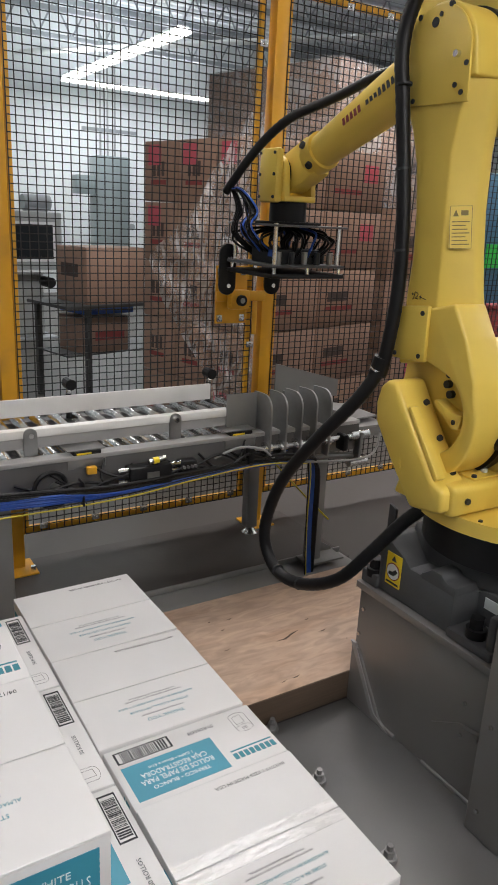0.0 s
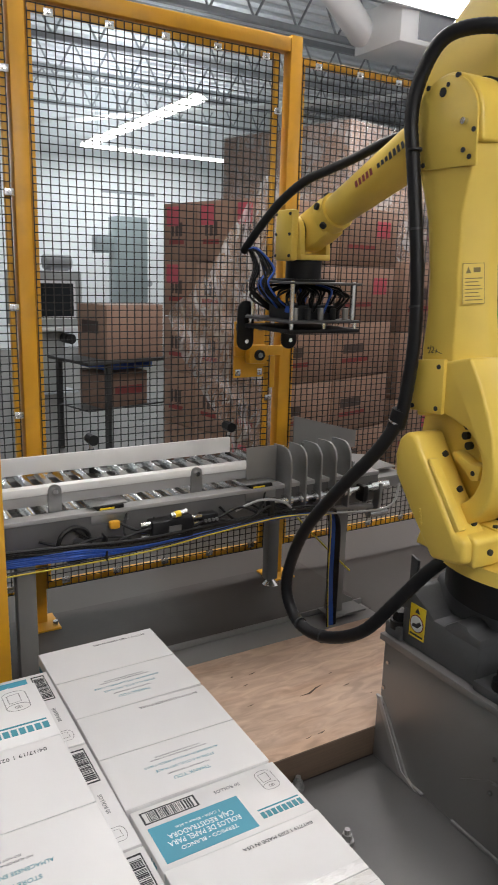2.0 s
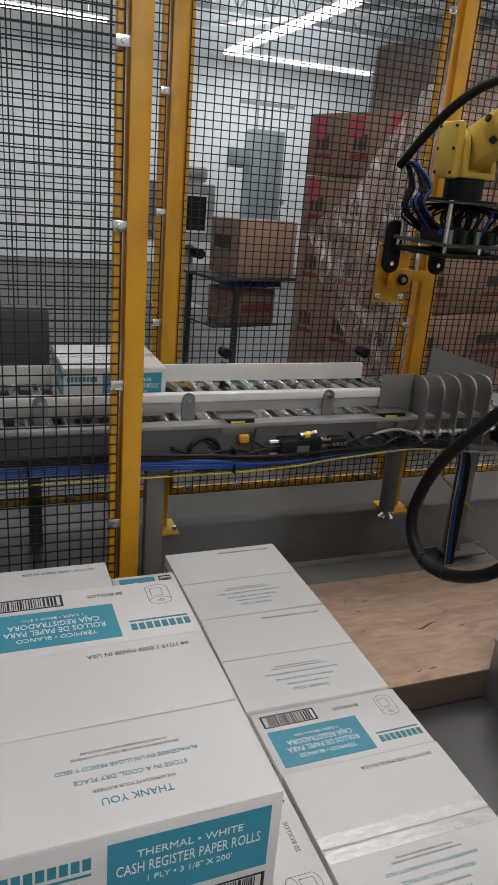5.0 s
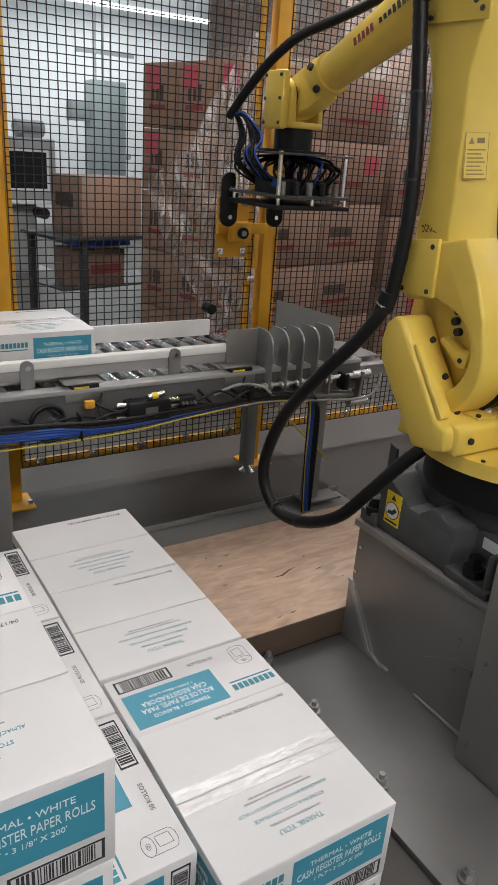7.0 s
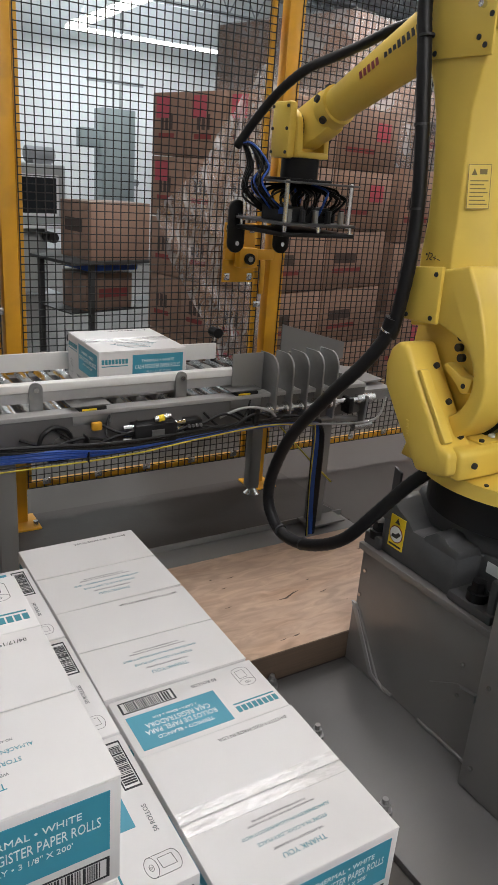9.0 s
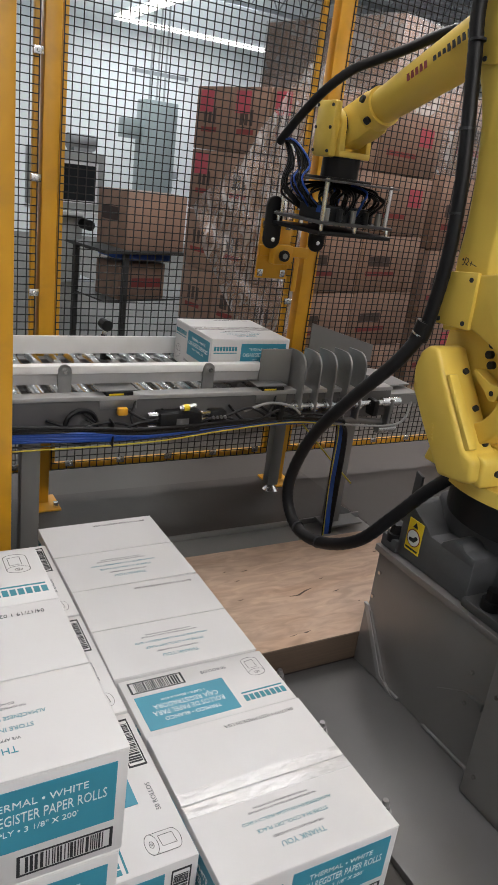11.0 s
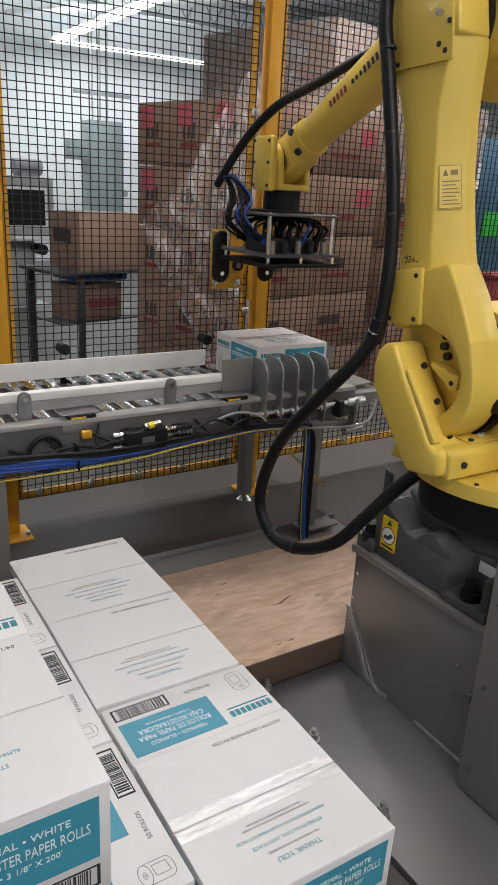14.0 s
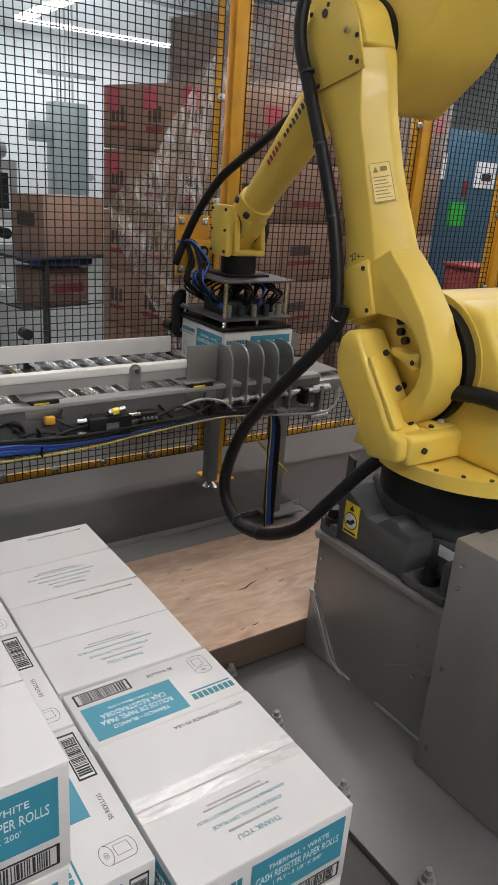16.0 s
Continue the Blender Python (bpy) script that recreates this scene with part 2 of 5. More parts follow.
def tube(points, r, bm=None, seg=10, steps=8, ribs=0.0):
    """A round hose along a smooth line through the points."""
    P = [Vector(p) for p in points]
    path = []
    for i in range(len(P) - 1):
        a, b_, c, d = P[max(i - 1, 0)], P[i], P[i + 1], P[min(i + 2, len(P) - 1)]
        for k in range(steps):
            t = k / steps
            path.append(0.5 * ((2 * b_) + (c - a) * t + (2 * a - 5 * b_ + 4 * c - d) * t * t + (3 * b_ - a - 3 * c + d) * t ** 3))
    path.append(P[-1])
    b = bmesh.new()
    rings = []
    side = Vector((0.37, 0.11, 0.92))
    for i, p in enumerate(path):
        d = (path[min(i + 1, len(path) - 1)] - path[max(i - 1, 0)]).normalized()
        u = side - d * side.dot(d)
        if u.length < 1e-4:
            u = Vector((1, 0, 0)).cross(d)
        u.normalize()
        side = u
        w = d.cross(u)
        rr = r * (1 + (ribs if i % 2 else -ribs))
        rings.append([b.verts.new(p + (u * math.cos(2 * math.pi * k / seg) + w * math.sin(2 * math.pi * k / seg)) * rr) for k in range(seg)])
    for a, c in zip(rings, rings[1:]):
        for k in range(seg):
            b.faces.new((a[k], a[(k + 1) % seg], c[(k + 1) % seg], c[k]))
    b.faces.new(rings[0][::-1])
    b.faces.new(rings[-1])
    return join(bm, b)


WORDS = {}


def words(text, size, material, parent, m, align="LEFT", name="lettering", width=None):
    """Flat lettering from the built-in font, lying on the surface given by m (x right, y up, z out)."""
    key = (text, size, align, material.name)
    if key not in WORDS:
        cu = bpy.data.curves.new("lettering", "FONT")
        cu.body, cu.size, cu.align_x, cu.align_y, cu.extrude, cu.resolution_u = text, size, align, "CENTER", 0.0002, 2
        tmp = bpy.data.objects.new("tmp", cu)
        scene.collection.objects.link(tmp)
        dg = bpy.context.evaluated_depsgraph_get()
        dg.update()
        me = bpy.data.meshes.new_from_object(tmp.evaluated_get(dg))
        bpy.data.objects.remove(tmp)
        bpy.data.curves.remove(cu)
        me.materials.clear()
        me.materials.append(material)
        WORDS[key] = me
    o = new(name, WORDS[key])
    o.parent = parent
    if width:
        w = max(v.co.x for v in o.data.vertices) - min(v.co.x for v in o.data.vertices)
        m = m @ Matrix.Diagonal((width / w, 1, 1, 1))
    o.matrix_basis = m
    return o


# ---- floor, walls, ceiling ----
X0, X1, Y0, Y1, HC = -9.0, 12.0, -7.0, 10.5, 4.6
tagged(part("floor", box(X0, X1, Y0, Y1, -0.1, 0.0), M_FLOOR), "worn grey sealed concrete factory floor", "floor", kind="structure")
for nm, a in (("wall_north", (X0, X1, Y1, Y1 + 0.2)), ("wall_south", (X0, X1, Y0 - 0.2, Y0)), ("wall_west", (X0 - 0.2, X0, Y0, Y1)), ("wall_east", (X1, X1 + 0.2, Y0, Y1))):
    tagged(part(nm, box(*a, 0.0, HC), M_WALL), "white painted concrete block wall", "wall", kind="structure")
cb = box(X0, X1, Y0, Y1, HC, HC + 0.15)
for i in range(70):
    box(X0, X1, Y0 + i * 0.25, Y0 + i * 0.25 + 0.1, HC - 0.04, HC - 0.002, bm=cb)
tagged(part("ceiling", cb, M_CEIL), "grey painted corrugated steel roof deck", "ceiling", kind="structure")


def truss(y):
    bm = box(X0, X1, y - 0.03, y + 0.03, HC - 0.12, HC - 0.05)
    box(X0, X1, y - 0.03, y + 0.03, HC - 0.62, HC - 0.56, bm=bm)
    n = 40
    for i in range(n):
        a, c = X0 + (X1 - X0) * i / n, X0 + (X1 - X0) * (i + 0.5) / n
        d = X0 + (X1 - X0) * (i + 1) / n
        rod((a, y, HC - 0.1), (c, y, HC - 0.58), 0.014, 6, bm)
        rod((c, y, HC - 0.58), (d, y, HC - 0.1), 0.014, 6, bm)
    return tagged(part("roof_truss", bm, M_STEELDK), "dark steel open-web roof joist", "joist", "roof joists", "structure")


for yy in (-4.5, -2.6, 0.4, 2.4, 4.2, 6.0, 7.8, 9.4):
    truss(yy)

# ---- fluorescent lamps, some added out of view as fill ----


def lamp(x, y, z, length, along, power):
    t = thing("fluorescent_lamp", "lit white strip lamp under the roof, seen or added as fill light", "lamp", pose(x, y, z, 0, 0, 0 if along == "x" else 90), "strip lamps")
    h = length / 2
    part("housing", prism([(-0.13, 0.0), (-0.06, 0.06), (0.06, 0.06), (0.13, 0.0), (0.12, 0.0), (0.055, 0.045), (-0.055, 0.045), (-0.12, 0.0)], -h, h, "x"), M_WHITE, t)
    for s in (-0.04, 0.04):
        for a, c in ((-h + 0.02, -0.02), (0.02, h - 0.02)):
            part("tube", rod((a, s, 0.015), (c, s, 0.015), 0.017, 12), M_TUBE, t, smooth=True)
    for s in (-h * 0.8, h * 0.8):
        part("hanger", rod((s, 0, 0.06), (s, 0, HC - z - 0.02), 0.004, 6), M_STEELDK, t)
    # added emissive strip, in place of the lit reflector and bloom round the tubes
    part("lens", prism([(-0.1, -0.012), (-0.075, -0.03), (0.075, -0.03), (0.1, -0.012)], -h, h, "x"), M_TUBE, t, "glowing strip added for the lit lamp reflector")
    strip_lamp(x, y, z - 0.035, length if along == "x" else 0.2, 0.2 if along == "x" else length, power)
    up = strip_lamp(x, y, z + 0.075, length if along == "x" else 0.2, 0.2 if along == "x" else length, power * 1.1)
    up.matrix_world = pose(x, y, z + 0.075, 180)


lamp(2.15, 7.2, 3.42, 4.0, "y", 72)
lamp(3.4, 9.35, 3.42, 2.6, "x", 55)
lamp(-1.2, 8.3, 3.42, 2.5, "x", 80)
lamp(1.95, 0.93, 3.2, 2.6, "x", 115)
lamp(-0.1, 0.05, 3.3, 2.5, "x", 40)
# the last five are added fill lamps, out of view, to brighten the room
lamp(-1.0, -3.6, 3.42, 2.5, "x", 32)
lamp(-1.2, -5.0, 3.42, 2.5, "x", 105)
lamp(5.5, 2.0, 3.42, 2.5, "y", 90)
lamp(4.5, -3.0, 3.42, 2.5, "y", 90)
lamp(-5.0, 1.0, 3.42, 2.5, "y", 100)

# ---- ventilation duct under the roof ----
duct = thing("air_duct", "light grey round ventilation duct with a square grille", "duct")
part("pipe", rod((-3, 2.6, 3.95), (5, 2.0, 3.95), 0.28, 24), M_DUCT, duct, smooth=True)
part("branch", rod((1.9, 2.5, 3.9), (2.75, 3.0, 3.68), 0.13, 16), M_DUCT, duct, smooth=True)
part("grille_box", box(2.75, 3.7, 2.46, 3.1, 3.5, 3.86, 0.01), M_DUCT, duct)
part("grille", box(2.95, 3.6, 2.445, 2.46, 3.54, 3.81), M_STEELDK, duct)
for i in range(3):
    pt = thing("roof_pipe", "thin white conduit running under the roof", "pipe", group="roof conduits")
    part("conduit", rod((1.5, 9.5 + 0.12 * i, 3.75), (6.5, 2.6 + 0.12 * i, 3.75), 0.025, 8), M_WHITE, pt)


# ---- safety fence ----
def wires(w, h, px, pz, r=0.0018):
    b = bmesh.new()
    nx, nz = round(w / px), round(h / pz)
    for i in range(nx + 1):
        x = i * w / nx
        for a in ((x - r, -r, 0), (x + r, -r, 0), (x + r, r, 0), (x - r, r, 0)):
            b.verts.new(a)
        for a in ((x - r, -r, h), (x + r, -r, h), (x + r, r, h), (x - r, r, h)):
            b.verts.new(a)
    for k in range(nz + 1):
        z = k * h / nz
        for a in ((0, r, z - r), (0, r, z + r), (0, 3 * r, z + r), (0, 3 * r, z - r)):
            b.verts.new(a)
        for a in ((w, r, z - r), (w, r, z + r), (w, 3 * r, z + r), (w, 3 * r, z - r)):
            b.verts.new(a)
    b.verts.ensure_lookup_table()
    for s in range(0, len(b.verts), 8):
        v = b.verts[s:s + 8]
        for k in range(4):
            b.faces.new((v[k], v[(k + 1) % 4], v[4 + (k + 1) % 4], v[4 + k]))
    return b


def fence_post(x, y, rot=0, h=2.5, w=0.03):
    t = thing("fence_post", "yellow painted square steel safety fence post bolted to the floor", "fence post", pose(x, y, 0, 0, 0, rot), "safety fence posts")
    part("upright", box(-w, w, -w, w, 0.012, h, 0.004), M_YEL, t)
    part("base_plate", box(-0.07, 0.07, -0.10, 0.05, 0.0, 0.012, 0.003), M_YEL, t)
    for sx in (-0.05, 0.05):
        part("anchor_bolt", rod((sx, -0.075, 0.012), (sx, -0.075, 0.035), 0.011, 6), M_ZINC, t)
    return t


def fence_panel(x, y, w, rot=0, z0=0.156, z1=2.425, px=0.0335, pz=0.0295):
    t = thing("mesh_fence", "yellow framed safety fence panel of black welded wire mesh", "fence panel", pose(x, y, 0, 0, 0, rot), "safety fence panels")
    f, g = 0.03, 0.022
    for a in ((0, w, z0, z0 + f), (0, w, z1 - f, z1)):
        part("rail", box(a[0], a[1], -0.015, 0.015, a[2], a[3], 0.003), M_YEL, t)
    for a in ((0, g), (w - g, w)):
        part("stile", box(a[0], a[1], -0.015, 0.015, z0 + f, z1 - f, 0.003), M_YEL, t)
    part("wire_mesh", wires(w - 0.01, z1 - z0 - 0.01, px, pz), M_WIRE, t, "black welded wire mesh", pose(0.005, -0.021, z0 + 0.005))
    clip = None
    spots = [(0.08 + (w - 0.16) * i / 4, z) for i in range(5) for z in (z0 + 0.036, z1 - 0.032)] + [(w - 0.011, z0 + 0.35 + 0.42 * i) for i in range(5)]
    for sx, sz in spots:
        if clip is None:
            b = box(-0.018, 0.018, -0.034, -0.027, -0.014, 0.014, 0.002)
            rod((0, -0.027, 0), (0, -0.045, 0), 0.007, 6, b)
            clip = part("mesh_clip", b, M_ZINC, t, m=pose(sx, 0, sz))
        else:
            again(clip, "mesh_clip", pose(sx, 0, sz))
    return t


for px_ in (-1.14, 0.053, 1.225, 1.985):
    fence_post(px_, 0.0)
fence_panel(-1.106, 0.0, 1.082)
fence_panel(0.09, 0.0, 1.09)
fence_panel(1.27, 0.0, 0.66)
fence_panel(2.045, 0.0, 1.2)
fence_panel(-2.42, 0.0, 1.24)
bt = thing("fence_top_bar", "yellow square tube across the top of the fence opening", "fence bar")
part("bar", box(-1.108, 0.021, -0.03, 0.03, 2.432, 2.49, 0.004), M_YEL, bt)
# the nearer fence beside the pallet
fence_post(-1.474, -0.9, w=0.028)
fence_panel(-2.66, -0.9, 1.15)
fence_post(-2.72, -0.9)
# interlock switch on the gate
sw = thing("interlock_switch", "yellow safety gate interlock with black round actuator on a bracket", "switch")
part("bracket", box(-0.235, -0.075, -0.05, -0.042, 1.03, 1.285, 0.003), M_YEL, sw)
part("latch_arm", box(-0.235, 0.018, -0.066, -0.05, 1.13, 1.175, 0.003), M_YEL, sw)
part("housing", box(-0.19, -0.095, -0.115, -0.066, 1.10, 1.185, 0.008), M_YEL, sw)
part("cap", rod((-0.143, -0.115, 1.14), (-0.143, -0.13, 1.14), 0.024, 16), M_BLACK, sw)
part("cap_centre", rod((-0.143, -0.13, 1.14), (-0.143, -0.133, 1.14), 0.012, 16), M_GALV, sw)
part("lock_tongue", box(-0.055, -0.03, -0.075, -0.066, 0.98, 1.13, 0.003), M_YEL, sw)
for sx, sz in ((-0.215, 1.26), (-0.215, 1.055), (-0.10, 1.26), (-0.10, 1.055)):
    part("bolt", box(sx - 0.014, sx + 0.014, -0.057, -0.05, sz - 0.016, sz + 0.016, 0.003), M_ZINC, sw)
    part("bolt", rod((sx, -0.057, sz), (sx, -0.066, sz), 0.009, 6), M_ZINC, sw)

# ---- roller conveyor ----
CZ = 0.72
conv = thing("roller_conveyor", "grey steel roller conveyor with white guide rails", "conveyor")
CX0, CX1 = -4.2, 0.1
part("near_flange", box(CX0, CX1, -0.706, -0.652, 0.706, 0.722, 0.003), M_ALU, conv)
part("near_frame", prism([(-0.70, 0.706), (-0.655, 0.706), (-0.655, 0.70), (-0.692, 0.70), (-0.692, 0.605), (-0.655, 0.605), (-0.655, 0.598), (-0.70, 0.598)], CX0, CX1, "x"), M_WEB, conv)
part("far_frame", prism([(-0.13, 0.70), (-0.175, 0.70), (-0.175, 0.694), (-0.138, 0.694), (-0.138, 0.56), (-0.175, 0.56), (-0.175, 0.553), (-0.13, 0.553)], CX0, CX1, "x"), M_GREY, conv)
rb = rod((0, -0.682, 0), (0, -0.14, 0), 0.024, 16)
rl = part("roller", rb, M_ZINC, conv, "bright steel roller", pose(CX0 + 0.05, 0, CZ - 0.024), smooth=False)
eb = rod((0, -0.691, 0), (0, -0.676, 0), 0.012, 10)
ec = part("end_cap", eb, M_GALV, rl)
i = 1
while CX0 + 0.05 + i * 0.075 < CX1 - 0.03:
    r2 = again(rl, "roller", pose(CX0 + 0.05 + i * 0.075, 0, CZ - 0.024), conv)
    again(ec, "end_cap", Matrix(), r2)
    i += 1
part("near_guide_rail", box(CX0, -0.485, -0.64, -0.603, 0.778, 0.807, 0.006), M_PLASTIC, conv, "white plastic guide rail")
part("rail_backing", box(CX0, -0.485, -0.632, -0.61, 0.742, 0.778, 0.002), M_ALU, conv)
part("far_guide_rail", box(CX0, -0.339, -0.222, -0.207, 0.733, 0.801, 0.004), M_PLASTIC, conv, "white plastic guide rail")
for bx in (-3.5, -2.85, -2.2, -1.7, -1.226, -0.71):
    bb = prism([(bx - 0.022, 0.70), (bx + 0.022, 0.70)] + [(bx + p[0], 0.79 + p[1]) for p in arc(0, 0, 0.022, 0, 180, 8)], -0.645, -0.637, "y")
    br = part("rail_bracket", bb, M_GALV, conv)
    part("bolt", rod((bx, -0.645, 0.79), (bx, -0.657, 0.79), 0.009, 6), M_ZINC, br)
    part("foot", box(bx - 0.022, bx + 0.022, -0.69, -0.637, 0.7, 0.706), M_GALV, br)
for bx in (-0.95, -0.33):
    pb = part("rail_clamp", rod((bx, -0.18, 0.70), (bx, -0.18, 0.80), 0.012, 8), M_BLACK, conv)
    part("knob", rod((bx, -0.215, 0.84), (bx, -0.16, 0.84), 0.022, 10), M_BLACK, pb)
    part("arm", rod((bx, -0.18, 0.80), (bx, -0.19, 0.84), 0.01, 8), M_ZINC, pb)
for sx in (-1.06, -0.47):
    se = part("sensor_bracket", box(sx - 0.065, sx + 0.065, -0.70, -0.62, 0.735, 0.739, 0.001), M_GALV, conv)
    part("face", box(sx - 0.065, sx + 0.065, -0.703, -0.70, 0.675, 0.715, 0.001), M_GALV, se)
    part("sensor", box(sx - 0.045, sx + 0.05, -0.704, -0.66, 0.718, 0.734, 0.003), M_BLACK, se, "black sensor with a yellow label")
    part("sensor_label", box(sx - 0.035, sx + 0.015, -0.7055, -0.704, 0.723, 0.729), M_STICK, se)
# legs
for lx, ly, z0 in ((-1.34, -0.67, 0.0), (-0.016, -0.60, 0.0), (-3.2, -0.67, 0.0), (-1.34, -0.15, 0.03), (-0.03, -0.10, 0.03), (-3.2, -0.15, 0.03)):
    part("leg", box(lx - 0.03, lx + 0.03, ly - 0.025, ly + 0.025, z0, 0.61, 0.003), M_GREY, conv)
    if z0 == 0.03:
        part("levelling_foot", rod((lx, ly - 0.01, 0.0), (lx, ly - 0.01, 0.03), 0.045, 16, r2=0.015), M_ZINC, conv)
part("leg_plate", prism([(0.015, 0.0), (0.115, 0.0), (0.115, 0.09), (0.015, 0.15)], -0.57, -0.562, "y"), M_GREY, conv)
part("leg_base", box(-0.07, 0.118, -0.66, -0.56, 0.071, 0.079), M_GREY, conv)
# drive unit and boxes under the near frame
dv = part("drive_box", box(-0.93, -0.775, -0.76, -0.703, 0.60, 0.67, 0.006), M_BLACK, conv, "black drive control box")
for i in range(3):
    part("socket", rod((-0.775, -0.735, 0.615 + 0.022 * i), (-0.735, -0.735, 0.615 + 0.022 * i), 0.008, 8), M_ZINC, dv)
    part("socket", rod((-0.93, -0.735, 0.615 + 0.022 * i), (-0.965, -0.735, 0.615 + 0.022 * i), 0.009, 8), M_ZINC, dv)
part("label_plate", box(-0.87, -0.825, -0.763, -0.76, 0.615, 0.65), M_GALV, dv)
jb = part("junction_block", box(-0.735, -0.67, -0.745, -0.703, 0.60, 0.665, 0.006), M_BLACK, conv, "black cable junction block")
for i in range(4):
    part("socket", rod((-0.725 + 0.015 * i, -0.745, 0.645), (-0.725 + 0.015 * i, -0.755, 0.645), 0.0055, 8), M_GALV, jb)
part("yellow_connector", box(-1.07, -1.035, -0.735, -0.712, 0.66, 0.687, 0.006), M_YEL, conv, "yellow cable splitter")
pg = part("plug", rod((-0.86, -0.752, 0.684), (-0.80, -0.752, 0.692), 0.010, 10), M_ZINC, conv)
part("plug_ring", rod((-0.845, -0.752, 0.686), (-0.825, -0.752, 0.6887), 0.0115, 10), M_STICK, pg)
for kx, r in ((-1.19, 0.055),):
    b = tube([(kx + r * math.cos(a * 0.8), -0.72 - 0.004 * a, 0.63 + r * math.sin(a * 0.8)) for a in range(9)], 0.008, None, 8, 4)
    part("coiled_cable", b, M_BLACK, conv)
part("hub", rod((-1.17, -0.70, 0.62), (-1.17, -0.75, 0.62), 0.02, 12), M_GALV, conv)
# end plates, pivoting fingers and shaft
tray = part("end_tray", box(-0.50, 0.31, -0.64, -0.14, 0.66, 0.668, 0.002), M_GREY, conv)
part("tray_side", box(-0.50, 0.31, -0.64, -0.632, 0.62, 0.66), M_GREY, tray)
part("end_plate", prism([(0.06, -0.60), (0.30, -0.58), (0.30, -0.36), (0.06, -0.16)], 0.684, 0.69, "z"), M_GREY, tray)
part("end_stop", prism([(0.005, 0.685), (0.37, 0.685), (0.37, 0.765), (0.005, 0.865)], -0.205, -0.199, "y"), M_GREY, conv, "grey steel stop plate")
part("stop_wall", box(0.045, 0.053, -0.60, -0.21, 0.685, 0.74), M_GREY, conv)
part("guard_plate", box(-0.50, -0.367, -0.642, -0.636, 0.70, 0.862, 0.002), M_GREY, conv, "grey steel side guard plate")
fp = prism([(-0.74, 0.60), (-0.69, 0.60), (-0.65, 0.62), (-0.625, 0.68), (-0.615, 0.862), (-0.665, 0.865)] + [(-0.685 + p[0], 0.81 + p[1]) for p in arc(0, 0, 0.055, 80, 180, 6)] + [(-0.742, 0.68)], -0.004, 0.004, "x", 0.001)
fg = None
for i in range(5):
    m = pose(-0.362 + 0.070 * i, 0, 0)
    if fg is None:
        fg = part("pusher_finger", fp, M_GALV, conv, "grey steel pivoting finger plate", m)
        fh = part("clamp_hub", rod((-0.016, -0.715, 0.66), (0.016, -0.715, 0.66), 0.024, 14), M_ZINC, fg)
    else:
        o = again(fg, "pusher_finger", m)
        again(fh, "clamp_hub", Matrix(), o)
part("shaft", rod((-0.46, -0.715, 0.66), (0.10, -0.715, 0.66), 0.013, 12), M_ZINC, conv)
for sx in (-0.445, 0.0):
    part("bearing", box(sx - 0.014, sx + 0.014, -0.75, -0.68, 0.61, 0.68, 0.01), M_BLACK, conv)
part("crank", prism([(-0.735, 0.675), (-0.695, 0.675), (-0.69, 0.53), (-0.725, 0.53)], 0.085, 0.10, "x", 0.003), M_GALV, conv)
for cz in (0.66, 0.545):
    part("crank_pin", rod((0.05, -0.71, cz), (0.14, -0.71, cz), 0.02, 12), M_ZINC, conv)
part("air_cylinder", rod((-0.25, -0.66, 0.60), (0.12, -0.69, 0.56), 0.014, 12), M_GALV, conv)
part("yellow_edge", box(-0.045, -0.03, -0.612, -0.60, 0.76, 0.84), M_STICK, conv)


# cables hung along the conveyor
def cable(name, pts, r, material, label, seg=8):
    t = thing(name, label, "cable")
    part("jacket", tube(pts, r, None, seg, 8), material, t, smooth=True)
    return t


random.seed(4)
for i in range(9):
    o = i * 0.009
    w_ = random.uniform(-0.008, 0.008)
    cable("blue_cable" if i < 5 else "black_cable", [(-4.0, -0.73 - 0.4 * o, 0.59 + o + w_), (-2.2, -0.74, 0.585 + o), (-1.5, -0.745 - 0.5 * o, 0.595 + 0.9 * o), (-1.2, -0.76 - 0.4 * o + w_, 0.59 + 0.8 * o - w_), (-0.95, -0.745 - 0.4 * o, 0.585 + 0.5 * o + w_), (-0.5, -0.735, 0.60 + 0.35 * o), (-0.2, -0.73 - 0.4 * o, 0.595 + 0.3 * o), (-0.13, -0.70 - 0.4 * o, 0.575), (-0.115 + 0.3 * o, -0.68 - 0.4 * o, 0.50), (-0.115 + 0.35 * o, -0.68 - 0.4 * o, 0.3), (-0.105 + 0.3 * o, -0.70, 0.072)], 0.0058, M_BLUE if i < 5 else M_BLACK, "cable tied in a bundle along the conveyor frame")
for i, c in enumerate((M_YCAB, M_BLACK)):
    o = i * 0.011
    cable("yellow_cable" if c is M_YCAB else "black_cable", [(-4.0, -0.755, 0.575 + o), (-1.6, -0.765, 0.572 + o), (-1.0, -0.77, 0.575 + o), (-0.7, -0.77, 0.60 + o), (-0.4, -0.75, 0.61 + o), (-0.2, -0.74, 0.585 + o), (-0.14 - o, -0.71, 0.55), (-0.13 - 0.4 * o, -0.70, 0.3), (-0.125 - 0.4 * o, -0.71, 0.072)], 0.0026, c, "thin cable tied along the conveyor frame")
for k in range(7):
    x_ = -1.3 + 0.13 * k
    cable("black_cable", [(x_, -0.71, 0.66 + random.uniform(-0.02, 0.02)), (x_ + 0.08, -0.74, 0.63 + random.uniform(-0.02, 0.02)), (x_ + 0.2, -0.745, 0.66 + random.uniform(-0.03, 0.02)), (x_ + 0.3, -0.735, 0.62)], 0.005, M_BLACK, "black cable looped along the conveyor frame")
